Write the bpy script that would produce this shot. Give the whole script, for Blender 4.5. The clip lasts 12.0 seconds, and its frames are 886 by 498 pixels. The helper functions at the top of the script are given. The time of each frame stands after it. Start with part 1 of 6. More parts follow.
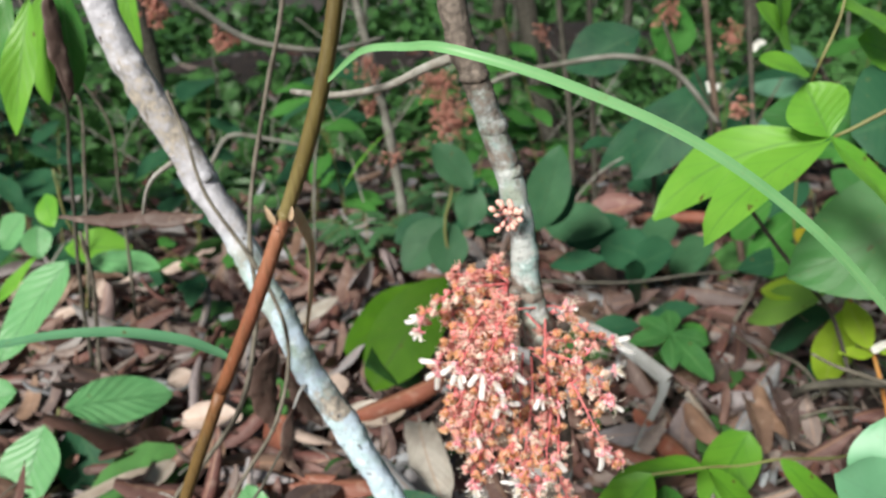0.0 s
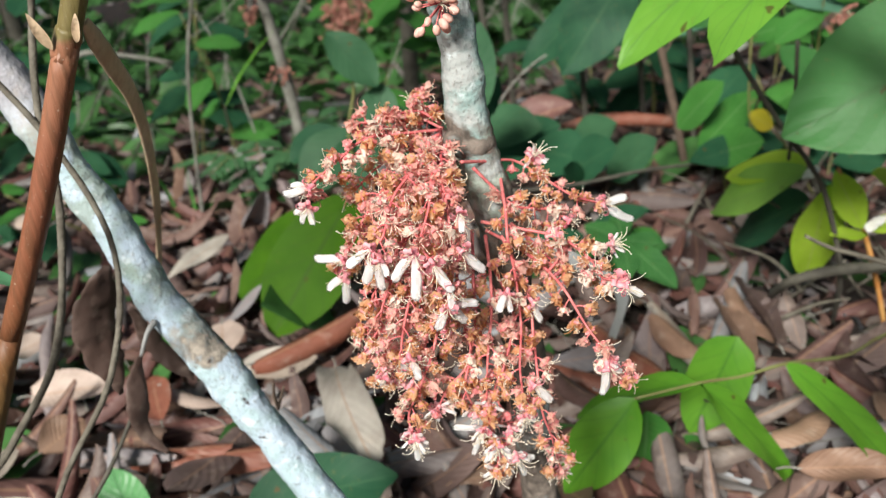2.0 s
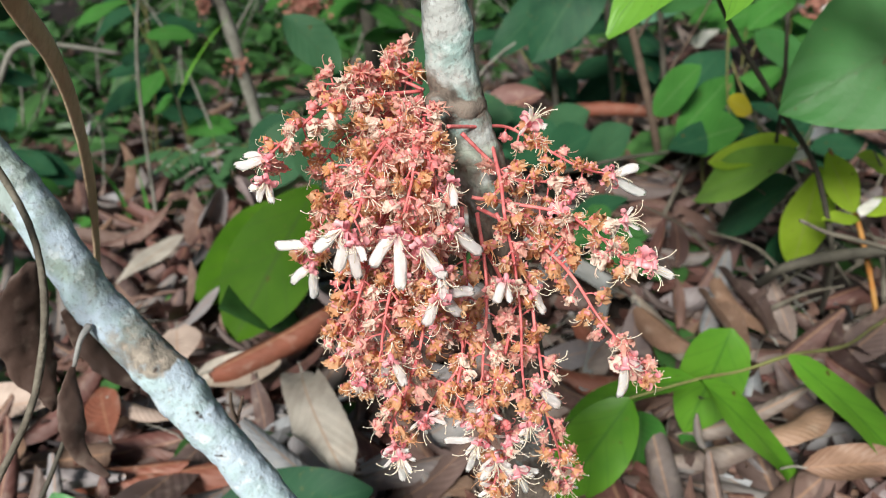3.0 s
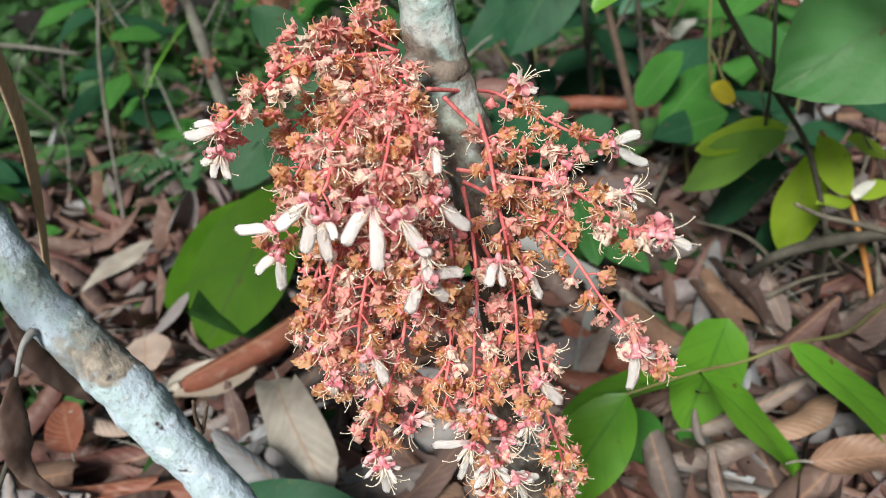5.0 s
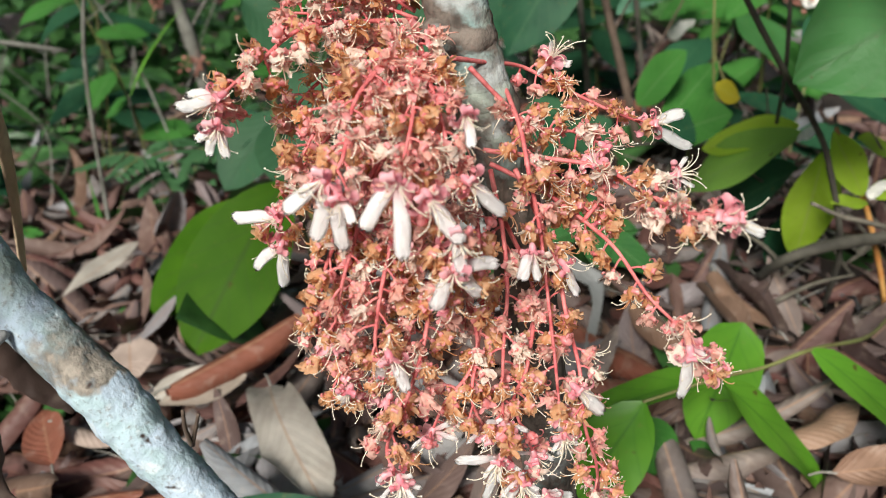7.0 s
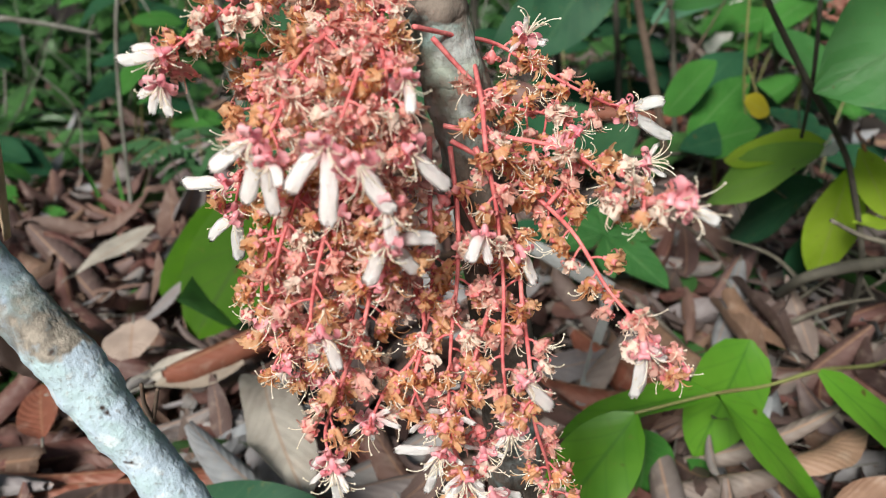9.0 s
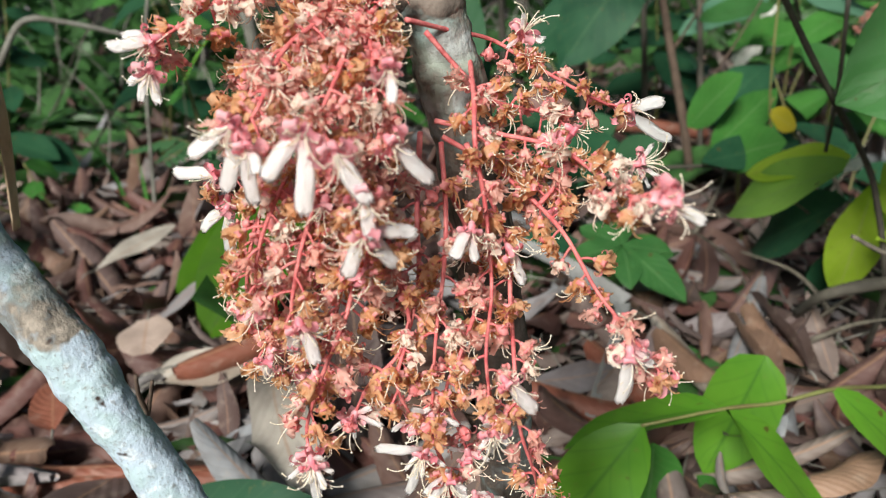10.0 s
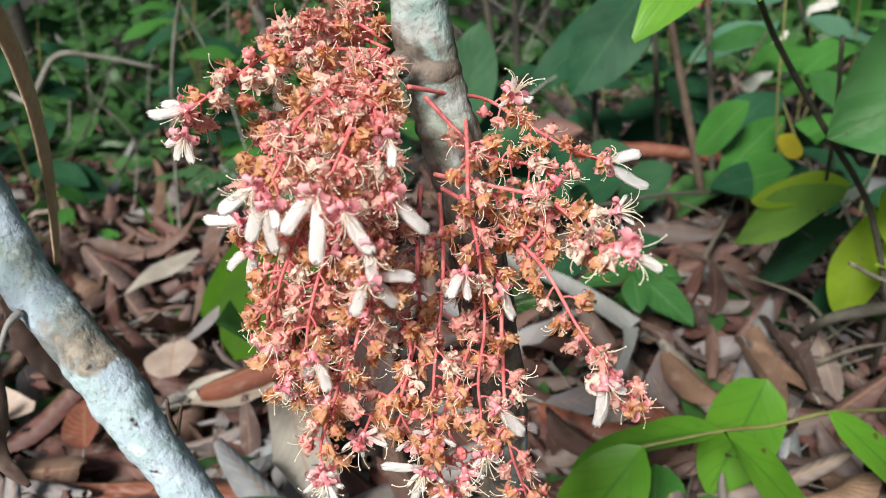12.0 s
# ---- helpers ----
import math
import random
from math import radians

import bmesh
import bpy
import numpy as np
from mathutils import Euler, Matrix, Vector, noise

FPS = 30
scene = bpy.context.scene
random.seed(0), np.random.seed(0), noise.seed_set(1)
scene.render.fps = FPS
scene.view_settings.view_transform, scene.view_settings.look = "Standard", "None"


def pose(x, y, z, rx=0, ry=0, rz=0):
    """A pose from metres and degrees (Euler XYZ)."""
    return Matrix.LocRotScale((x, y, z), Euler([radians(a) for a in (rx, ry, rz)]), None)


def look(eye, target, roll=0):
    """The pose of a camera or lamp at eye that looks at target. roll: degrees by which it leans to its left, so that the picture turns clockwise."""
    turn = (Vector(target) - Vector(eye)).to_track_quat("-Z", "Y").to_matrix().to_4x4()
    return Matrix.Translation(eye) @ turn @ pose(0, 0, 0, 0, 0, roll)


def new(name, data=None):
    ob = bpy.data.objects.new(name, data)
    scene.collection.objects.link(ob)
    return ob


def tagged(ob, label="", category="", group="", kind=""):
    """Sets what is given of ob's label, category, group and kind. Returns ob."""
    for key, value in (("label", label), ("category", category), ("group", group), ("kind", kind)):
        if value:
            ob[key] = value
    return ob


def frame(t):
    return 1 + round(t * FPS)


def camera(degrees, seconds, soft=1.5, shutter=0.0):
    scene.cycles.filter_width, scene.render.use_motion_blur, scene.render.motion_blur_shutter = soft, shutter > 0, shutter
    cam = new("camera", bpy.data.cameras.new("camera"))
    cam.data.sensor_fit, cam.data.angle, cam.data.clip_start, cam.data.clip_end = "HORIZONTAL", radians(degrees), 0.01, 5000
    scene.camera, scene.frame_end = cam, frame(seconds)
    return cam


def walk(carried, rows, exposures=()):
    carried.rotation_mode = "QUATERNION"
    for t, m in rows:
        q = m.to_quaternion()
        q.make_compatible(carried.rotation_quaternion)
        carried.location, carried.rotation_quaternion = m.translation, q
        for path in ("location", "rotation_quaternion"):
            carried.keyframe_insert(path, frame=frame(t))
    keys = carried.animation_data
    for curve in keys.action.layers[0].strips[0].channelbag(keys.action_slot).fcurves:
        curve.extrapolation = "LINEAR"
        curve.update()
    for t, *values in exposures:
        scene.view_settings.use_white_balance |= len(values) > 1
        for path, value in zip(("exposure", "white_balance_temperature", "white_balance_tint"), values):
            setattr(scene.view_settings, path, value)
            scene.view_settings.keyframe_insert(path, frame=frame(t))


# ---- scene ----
cam = camera(60.7, 12.0, soft=0.9)
PATH = [
    (0, (0.04628, 0.05932, 0.68625), (0.00140, 0.99788, 0.34405), -3.51),
    (0.5, (0.05194, 0.10065, 0.62421), (0.03848, 1.03125, 0.25844), -4.25),
    (1, (0.03544, 0.13285, 0.60965), (0.04044, 1.05632, 0.22602), -5.21),
    (1.5, (0.04117, 0.19262, 0.57270), (0.07216, 1.11014, 0.17621), -5.43),
    (2, (0.03817, 0.23830, 0.54937), (0.10036, 1.15050, 0.14438), -5.58),
    (2.5, (0.02869, 0.27296, 0.53657), (0.11823, 1.18215, 0.12993), -5.44),
    (3, (0.03143, 0.29129, 0.51733), (0.14095, 1.19798, 0.10999), -5.49),
    (3.2, (0.03544, 0.29591, 0.51757), (0.14986, 1.20118, 0.10844), -5.41),
    (4.8, (0.02957, 0.31988, 0.49239), (0.16801, 1.22566, 0.09189), -6.04),
    (5, (0.03275, 0.32276, 0.49222), (0.16999, 1.22745, 0.08886), -6.29),
    (5.5, (0.02453, 0.32500, 0.49051), (0.16131, 1.23062, 0.08908), -6.19),
    (6, (0.02500, 0.34368, 0.47893), (0.16951, 1.25082, 0.08367), -5.82),
    (6.5, (0.03160, 0.35134, 0.47324), (0.18324, 1.25805, 0.07970), -5.67),
    (7, (0.02354, 0.35393, 0.47444), (0.17836, 1.25879, 0.07789), -5.76),
    (7.2, (0.02215, 0.35585, 0.46982), (0.17756, 1.25952, 0.07078), -5.48),
    (8.8, (0.04862, 0.35489, 0.45901), (0.16817, 1.26975, 0.07333), -3.65),
    (9, (0.05105, 0.35686, 0.45886), (0.16452, 1.27288, 0.07411), -3.45),
    (9.5, (0.05718, 0.35817, 0.45410), (0.15484, 1.27791, 0.07391), -2.99),
    (10, (0.06371, 0.35739, 0.45276), (0.14420, 1.28248, 0.08164), -2.59),
    (10.5, (0.06805, 0.34896, 0.45979), (0.13268, 1.27870, 0.09729), -2.42),
    (11, (0.06703, 0.34323, 0.46874), (0.12297, 1.27566, 0.11175), -2.80),
    (11.5, (0.07020, 0.33647, 0.46868), (0.12524, 1.27101, 0.11711), -3.09),
    (12, (0.06999, 0.33009, 0.47083), (0.12578, 1.26669, 0.12491), -3.31),
]
walk(cam, [(t, look(eye, target, roll)) for t, eye, target, roll in PATH],
     exposures=[(0.0, 0.47), (1.5, 0.42), (3.0, 0.30), (5.5, 0.20), (9.0, 0.19), (12.0, 0.29)])
# a phone's small aperture, focused on the flowers
cam.data.dof.use_dof = True
cam.data.dof.focus_distance = 0.30
cam.data.dof.aperture_fstop = 13.0

# ---- light: a bright, thinly clouded sky through the trees, with a soft sun ----
SUN_UP, SUN_ROUND = radians(40), radians(210)
world = bpy.data.worlds.new("world")
scene.world = world
world.use_nodes = True
wn = world.node_tree.nodes
sky = wn.new("ShaderNodeTexSky")
sky.sky_type = "NISHITA"
sky.sun_disc = False
sky.sun_elevation, sky.sun_rotation = SUN_UP, SUN_ROUND
sky.air_density, sky.dust_density, sky.ozone_density = 1.0, 3.0, 1.0
wn["Background"].inputs["Strength"].default_value = 0.058
world.node_tree.links.new(sky.outputs[0], wn["Background"].inputs["Color"])
sun = new("sun", bpy.data.lights.new("sun", "SUN"))
sun.data.energy, sun.data.angle, sun.data.color = 5.4, radians(16), (1.0, 0.985, 0.915)
sun.matrix_world = look((math.sin(SUN_ROUND) * 8, math.cos(SUN_ROUND) * 8, 8 * math.tan(SUN_UP)), (0, 0.6, 0.3))

# ---- materials ----
def mix_colour(nt, fac, a, b, mode="MIX"):
    n = nt.nodes.new("ShaderNodeMix")
    n.data_type, n.blend_type = "RGBA", mode
    for sock, v in ((n.inputs[0], fac), (n.inputs[6], a), (n.inputs[7], b)):
        if isinstance(v, bpy.types.NodeSocket):
            nt.links.new(v, sock)
        elif isinstance(v, (int, float)):
            sock.default_value = v
        else:
            sock.default_value = (*v, 1)
    return n.outputs[2]


def maths(nt, op, a, b=0.0):
    n = nt.nodes.new("ShaderNodeMath")
    n.operation = op
    for sock, v in zip(n.inputs, (a, b)):
        if isinstance(v, bpy.types.NodeSocket):
            nt.links.new(v, sock)
        else:
            sock.default_value = v
    return n.outputs[0]


def ramp(nt, fac, lo, hi):
    n = nt.nodes.new("ShaderNodeMapRange")
    n.inputs[1].default_value, n.inputs[2].default_value = lo, hi
    nt.links.new(fac, n.inputs[0])
    return n.outputs[0]


def noisy(nt, scale, detail=3.0, coords="Object", stretch=None):
    n = nt.nodes.new("ShaderNodeTexNoise")
    n.inputs["Scale"].default_value, n.inputs["Detail"].default_value = scale, detail
    tc = nt.nodes.new("ShaderNodeTexCoord")
    src = tc.outputs[coords]
    if stretch:
        mp = nt.nodes.new("ShaderNodeMapping")
        mp.inputs["Scale"].default_value = stretch
        nt.links.new(src, mp.inputs[0])
        src = mp.outputs[0]
    nt.links.new(src, n.inputs[0])
    return n.outputs[0]


def finish(m, nt, colour, rough, bump=None, bump_by=0.1, thin=0.0, thin_tint=None, spec=0.5):
    b = nt.nodes["Principled BSDF"]
    out = nt.nodes["Material Output"]
    nt.links.new(colour, b.inputs["Base Color"])
    b.inputs["Specular IOR Level"].default_value = spec
    if isinstance(rough, bpy.types.NodeSocket):
        nt.links.new(rough, b.inputs["Roughness"])
    else:
        b.inputs["Roughness"].default_value = rough
    if bump is not None:
        n = nt.nodes.new("ShaderNodeBump")
        n.inputs["Strength"].default_value, n.inputs["Distance"].default_value = bump_by, 0.002
        nt.links.new(bump, n.inputs["Height"])
        nt.links.new(n.outputs[0], b.inputs["Normal"])
    if thin:
        t = nt.nodes.new("ShaderNodeBsdfTranslucent")
        nt.links.new(mix_colour(nt, 0.6, colour, thin_tint or (0.5, 0.5, 0.5), "MIX" if thin_tint else "MULTIPLY") if thin_tint else colour, t.inputs[0])
        mixed = nt.nodes.new("ShaderNodeMixShader")
        mixed.inputs[0].default_value = thin
        nt.links.new(b.outputs[0], mixed.inputs[1])
        nt.links.new(t.outputs[0], mixed.inputs[2])
        nt.links.new(mixed.outputs[0], out.inputs[0])
    return m


def fresh(name):
    m = bpy.data.materials.new(name)
    m.use_nodes = True
    return m, m.node_tree


def chance(nt, island=False):
    return nt.nodes.new("ShaderNodeNewGeometry").outputs["Random Per Island"] if island else nt.nodes.new("ShaderNodeObjectInfo").outputs["Random"]


def leaf_material(name, dark, light, vein, rough=0.4, thin=0.3, island=False, veins=8.0, gloss=0.25, quilt=0.14):
    """Green leaf: midrib and side veins from the leaf's own coordinates, blotches and a tone of its own for each leaf."""
    m, nt = fresh(name)
    uv = nt.nodes.new("ShaderNodeSeparateXYZ")
    tc = nt.nodes.new("ShaderNodeTexCoord")
    nt.links.new(tc.outputs["UV"], uv.inputs[0])
    side = maths(nt, "ABSOLUTE", maths(nt, "SUBTRACT", uv.outputs[0], 0.5))
    mid = ramp(nt, side, 0.035, 0.012)
    slant = maths(nt, "SUBTRACT", maths(nt, "MULTIPLY", uv.outputs[1], veins), maths(nt, "MULTIPLY", maths(nt, "POWER", side, 0.8), veins * 0.55))
    wave = maths(nt, "ABSOLUTE", maths(nt, "SUBTRACT", maths(nt, "FRACT", slant), 0.5))
    lines = ramp(nt, wave, 0.10, 0.02)
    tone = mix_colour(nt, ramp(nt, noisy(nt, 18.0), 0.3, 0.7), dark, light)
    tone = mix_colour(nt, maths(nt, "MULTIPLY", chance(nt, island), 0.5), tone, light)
    tone = mix_colour(nt, maths(nt, "MULTIPLY", ramp(nt, noisy(nt, 160.0), 0.62, 0.75), 0.25), tone, (0.16, 0.14, 0.04))
    tone = mix_colour(nt, maths(nt, "MULTIPLY", ramp(nt, noisy(nt, 75.0, 1.0), 0.74, 0.78), 0.8), tone, (0.09, 0.06, 0.02))
    col = mix_colour(nt, maths(nt, "MULTIPLY", lines, 0.24), tone, vein)
    col = mix_colour(nt, maths(nt, "MULTIPLY", mid, 0.6), col, vein)
    high = maths(nt, "ADD", maths(nt, "MULTIPLY", wave, 1.0), maths(nt, "MULTIPLY", noisy(nt, 220.0), 0.25))
    return finish(m, nt, col, rough, high, quilt, thin, None, gloss)


def dead_material(name, tones, island=False, thin=0.08):
    """Dry leaf: one of several browns for each leaf, streaks along it, veins and spots."""
    m, nt = fresh(name)
    r = chance(nt, island)
    cr = nt.nodes.new("ShaderNodeValToRGB")
    cr.color_ramp.interpolation = "LINEAR"
    els = cr.color_ramp.elements
    while len(els) < len(tones):
        els.new(0.5)
    for n, c in enumerate(tones):
        els[n].position, els[n].color = n / (len(tones) - 1), (*c, 1)
    nt.links.new(r, cr.inputs[0])
    col = cr.outputs[0]
    uv = nt.nodes.new("ShaderNodeSeparateXYZ")
    tc = nt.nodes.new("ShaderNodeTexCoord")
    nt.links.new(tc.outputs["UV"], uv.inputs[0])
    side = maths(nt, "ABSOLUTE", maths(nt, "SUBTRACT", uv.outputs[0], 0.5))
    mid = ramp(nt, side, 0.035, 0.01)
    slant = maths(nt, "SUBTRACT", maths(nt, "MULTIPLY", uv.outputs[1], 11.0), maths(nt, "MULTIPLY", side, 6.0))
    wave = maths(nt, "ABSOLUTE", maths(nt, "SUBTRACT", maths(nt, "FRACT", slant), 0.5))
    col = mix_colour(nt, maths(nt, "MULTIPLY", ramp(nt, noisy(nt, 25.0, 4), 0.35, 0.75), 0.55), col, (0.06, 0.028, 0.018), "MIX")
    col = mix_colour(nt, maths(nt, "MULTIPLY", ramp(nt, noisy(nt, 70.0, 5), 0.55, 0.72), 0.28), col, (0.42, 0.33, 0.27))
    col = mix_colour(nt, maths(nt, "MULTIPLY", ramp(nt, wave, 0.07, 0.01), 0.15), col, (0.10, 0.05, 0.03))
    col = mix_colour(nt, maths(nt, "MULTIPLY", mid, 0.5), col, (0.35, 0.2, 0.12))
    high = maths(nt, "ADD", maths(nt, "MULTIPLY", wave, 0.8), noisy(nt, 90.0, 4))
    return finish(m, nt, col, 0.62, high, 0.5, thin)


def plain_material(name, a, b, scale, rough=0.6, bump=0.3, thin=0.0, fine=None, stretch=None, detail=4.0, lo=0.35, hi=0.65, vary=0.0, dirt=0.35):
    m, nt = fresh(name)
    n = noisy(nt, scale, detail, "Object", stretch)
    col = mix_colour(nt, ramp(nt, n, lo, hi), a, b)
    f = noisy(nt, fine or scale * 6, 4, "Object", stretch)
    col = mix_colour(nt, maths(nt, "MULTIPLY", ramp(nt, f, 0.45, 0.75), dirt), col, tuple(0.45 * v for v in a))
    if vary:
        col = mix_colour(nt, maths(nt, "MULTIPLY", chance(nt), vary), col, b)
    return finish(m, nt, col, rough, f, bump, thin)


def bark_material(name, base, pale, tint, seed, bands, patch=14.0, lo=0.42, hi=0.55, upper=None, moss=0.0):
    """Bark with crusts of pale and blue-green lichen, knots and pits."""
    m, nt = fresh(name)
    tc = nt.nodes.new("ShaderNodeTexCoord")
    mp = nt.nodes.new("ShaderNodeMapping")
    mp.inputs["Location"].default_value = (seed, seed * 0.7, seed * 1.3)
    nt.links.new(tc.outputs["Object"], mp.inputs[0])

    def n(scale, detail):
        t = nt.nodes.new("ShaderNodeTexNoise")
        t.inputs["Scale"].default_value, t.inputs["Detail"].default_value = scale, detail
        nt.links.new(mp.outputs[0], t.inputs[0])
        return t.outputs[0]
    up = nt.nodes.new("ShaderNodeSeparateXYZ")
    nt.links.new(tc.outputs["Object"], up.inputs[0])
    crust, fine, grain = n(patch, 6), n(160, 5), n(420, 5)
    bark = mix_colour(nt, ramp(nt, fine, 0.35, 0.65), base, tuple(0.42 * v for v in base))
    lichen = mix_colour(nt, ramp(nt, n(60, 4), 0.45, 0.62), pale, tint)
    if moss:
        lichen = mix_colour(nt, maths(nt, "MULTIPLY", ramp(nt, n(38, 5), 0.50, 0.60), maths(nt, "MULTIPLY", ramp(nt, up.outputs[2], 0.285, 0.31), moss)), lichen, (0.22, 0.27, 0.19))
        lichen = mix_colour(nt, maths(nt, "MULTIPLY", ramp(nt, n(85, 4), 0.60, 0.66), moss), lichen, (0.60, 0.66, 0.68))
    lichen = mix_colour(nt, maths(nt, "MULTIPLY", ramp(nt, grain, 0.56, 0.72), 0.6), lichen, tuple(0.5 * v for v in base))
    if upper:
        lichen = mix_colour(nt, ramp(nt, up.outputs[2], 0.43, 0.47), lichen, mix_colour(nt, ramp(nt, n(70, 4), 0.4, 0.6), upper, tuple(0.72 * v for v in upper)))
    edge = maths(nt, "ADD", crust, maths(nt, "MULTIPLY", maths(nt, "SUBTRACT", fine, 0.5), 0.35))
    # how thickly the crust grows at each height of the limb
    height = nt.nodes.new("ShaderNodeSeparateXYZ")
    nt.links.new(tc.outputs["Object"], height.inputs[0])
    cr = nt.nodes.new("ShaderNodeValToRGB")
    els = cr.color_ramp.elements
    while len(els) < len(bands):
        els.new(0.5)
    for k, (z, v) in enumerate(bands):
        els[k].position, els[k].color = z, (v, v, v, 1)
    nt.links.new(maths(nt, "ADD", height.outputs[2], maths(nt, "MULTIPLY", maths(nt, "SUBTRACT", n(35, 3), 0.5), 0.05)), cr.inputs[0])
    edge = maths(nt, "ADD", edge, maths(nt, "SUBTRACT", cr.outputs[0], 0.5))
    on = ramp(nt, edge, lo, hi)
    col = mix_colour(nt, on, bark, lichen)
    crack = noisy(nt, 130.0, 4, "Object", (1, 1, 0.22))
    weak = maths(nt, "SUBTRACT", 1.15, on)
    col = mix_colour(nt, maths(nt, "MULTIPLY", ramp(nt, crack, 0.56, 0.66), maths(nt, "MULTIPLY", weak, 0.8)), col, tuple(0.32 * v for v in base))
    col = mix_colour(nt, ramp(nt, n(95, 2), 0.70, 0.76), col, (0.05, 0.035, 0.03))
    high = maths(nt, "ADD", maths(nt, "ADD", maths(nt, "MULTIPLY", fine, 1.0), maths(nt, "MULTIPLY", crack, -0.8)), maths(nt, "MULTIPLY", grain, 0.5))
    return finish(m, nt, col, 0.85, high, 0.7, spec=0.2)


M_BRIGHT = leaf_material("leaf_bright", (0.085, 0.29, 0.025), (0.185, 0.42, 0.05), (0.10, 0.24, 0.05), 0.4, 0.42, gloss=0.4, quilt=0.25, veins=7.0)
M_LIGHT = leaf_material("leaf_light", (0.16, 0.36, 0.05), (0.28, 0.50, 0.09), (0.24, 0.42, 0.10), 0.4, 0.45, gloss=0.4)
M_VEINED = leaf_material("leaf_veined", (0.06, 0.21, 0.013), (0.14, 0.34, 0.03), (0.05, 0.16, 0.02), 0.4, 0.42, veins=5.0, gloss=0.35, quilt=0.12)
M_SMOOTH = leaf_material("leaf_smooth", (0.10, 0.30, 0.15), (0.17, 0.40, 0.22), (0.14, 0.34, 0.19), 0.4, 0.3, veins=4.0, gloss=0.35, quilt=0.08)
M_FERN = leaf_material("leaf_fern", (0.0348, 0.1, 0.0391), (0.0696, 0.165, 0.0696), (0.0522, 0.131, 0.0522), 0.5, 0.25)
M_DULL = leaf_material("leaf_dull", (0.026, 0.088, 0.042), (0.058, 0.145, 0.07), (0.04, 0.10, 0.05), 0.5, 0.3, gloss=0.14, quilt=0.35)
# pale bluish green: the leaves' sky sheen is painted into the base colour
M_PAINTED_SHEEN = leaf_material("leaf_painted_sheen", (0.07, 0.19, 0.12), (0.13, 0.28, 0.18), (0.10, 0.22, 0.14), 0.4, 0.3, veins=6.0, gloss=0.5)
M_MID = leaf_material("leaf_mid", (0.03, 0.13, 0.022), (0.07, 0.23, 0.045), (0.12, 0.25, 0.085), 0.36, 0.3)
M_FRESH = leaf_material("leaf_fresh", (0.075, 0.24, 0.085), (0.15, 0.36, 0.15), (0.05, 0.16, 0.055), 0.42, 0.3, gloss=0.4, quilt=1.0)
M_DARK = leaf_material("leaf_dark", (0.010, 0.048, 0.025), (0.027, 0.092, 0.044), (0.04, 0.105, 0.05), 0.5, 0.15, gloss=0.1)
M_OLIVE = leaf_material("leaf_olive", (0.024, 0.085, 0.006), (0.065, 0.16, 0.010), (0.05, 0.10, 0.02), 0.55, 0.4, veins=6.0, gloss=0.06)
M_SHINY = leaf_material("leaf_shiny", (0.022, 0.095, 0.02), (0.055, 0.17, 0.045), (0.12, 0.25, 0.09), 0.25, 0.2, gloss=0.9)
M_GLOSSY = leaf_material("leaf_glossy", (0.034, 0.13, 0.028), (0.07, 0.21, 0.065), (0.06, 0.15, 0.05), 0.45, 0.4, veins=6.0, gloss=0.2, quilt=0.6)
M_LIME = leaf_material("leaf_lime", (0.34, 0.55, 0.03), (0.48, 0.68, 0.07), (0.45, 0.56, 0.13), 0.4, 0.55)
M_YELLOW = leaf_material("leaf_yellow", (0.365, 0.348, 0.0261), (0.522, 0.4, 0.0261), (0.435, 0.392, 0.087), 0.45, 0.35)
# near-black end of this green paints in the deep shade between leaves
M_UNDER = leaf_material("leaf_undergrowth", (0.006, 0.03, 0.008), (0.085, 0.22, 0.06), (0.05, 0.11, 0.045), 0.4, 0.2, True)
M_BLADE_DARK = leaf_material("dark_blade", (0.06, 0.18, 0.09), (0.11, 0.27, 0.14), (0.13, 0.27, 0.15), 0.42, 0.25, veins=0.0)
M_BLADE = leaf_material("grass_blade", (0.131, 0.331, 0.122), (0.209, 0.435, 0.191), (0.261, 0.392, 0.174), 0.4, 0.3, veins=0.0)
BROWNS = [(0.036, 0.019, 0.019), (0.121, 0.048, 0.041), (0.165, 0.068, 0.058), (0.107, 0.051, 0.046), (0.207, 0.129, 0.104), (0.121, 0.086, 0.082), (0.301, 0.292, 0.290), (0.072, 0.035, 0.031), (0.179, 0.103, 0.094), (0.329, 0.351, 0.375), (0.143, 0.068, 0.058), (0.217, 0.138, 0.094), (0.058, 0.031, 0.030), (0.266, 0.221, 0.196), (0.096, 0.057, 0.054)]
M_DEAD = dead_material("dead_leaf", BROWNS)
M_LITTER = dead_material("leaf_litter", BROWNS, True)
M_PALE = dead_material("pale_dead_leaf", [(0.383, 0.322, 0.261), (0.435, 0.383, 0.322)])
M_WHITISH = dead_material("whitish_dead_leaf", [(0.44, 0.40, 0.345), (0.52, 0.48, 0.42)])
M_TAN = dead_material("tan_dead_leaf", [(0.22, 0.125, 0.085), (0.32, 0.20, 0.135)])
M_ROSY = dead_material("rosy_dead_leaf", [(0.452, 0.348, 0.296), (0.505, 0.4, 0.339)])
M_RED = dead_material("red_dead_leaf", [(0.209, 0.0653, 0.0391), (0.261, 0.087, 0.0522)])
M_DARKDEAD = dead_material("dark_dead_leaf", [(0.0653, 0.0391, 0.0313), (0.0957, 0.0592, 0.0478)])
M_SOIL = plain_material("soil", (0.0305, 0.0191, 0.0139), (0.0122, 0.00783, 0.00609), 9.0, 0.95, 0.9, fine=90.0)
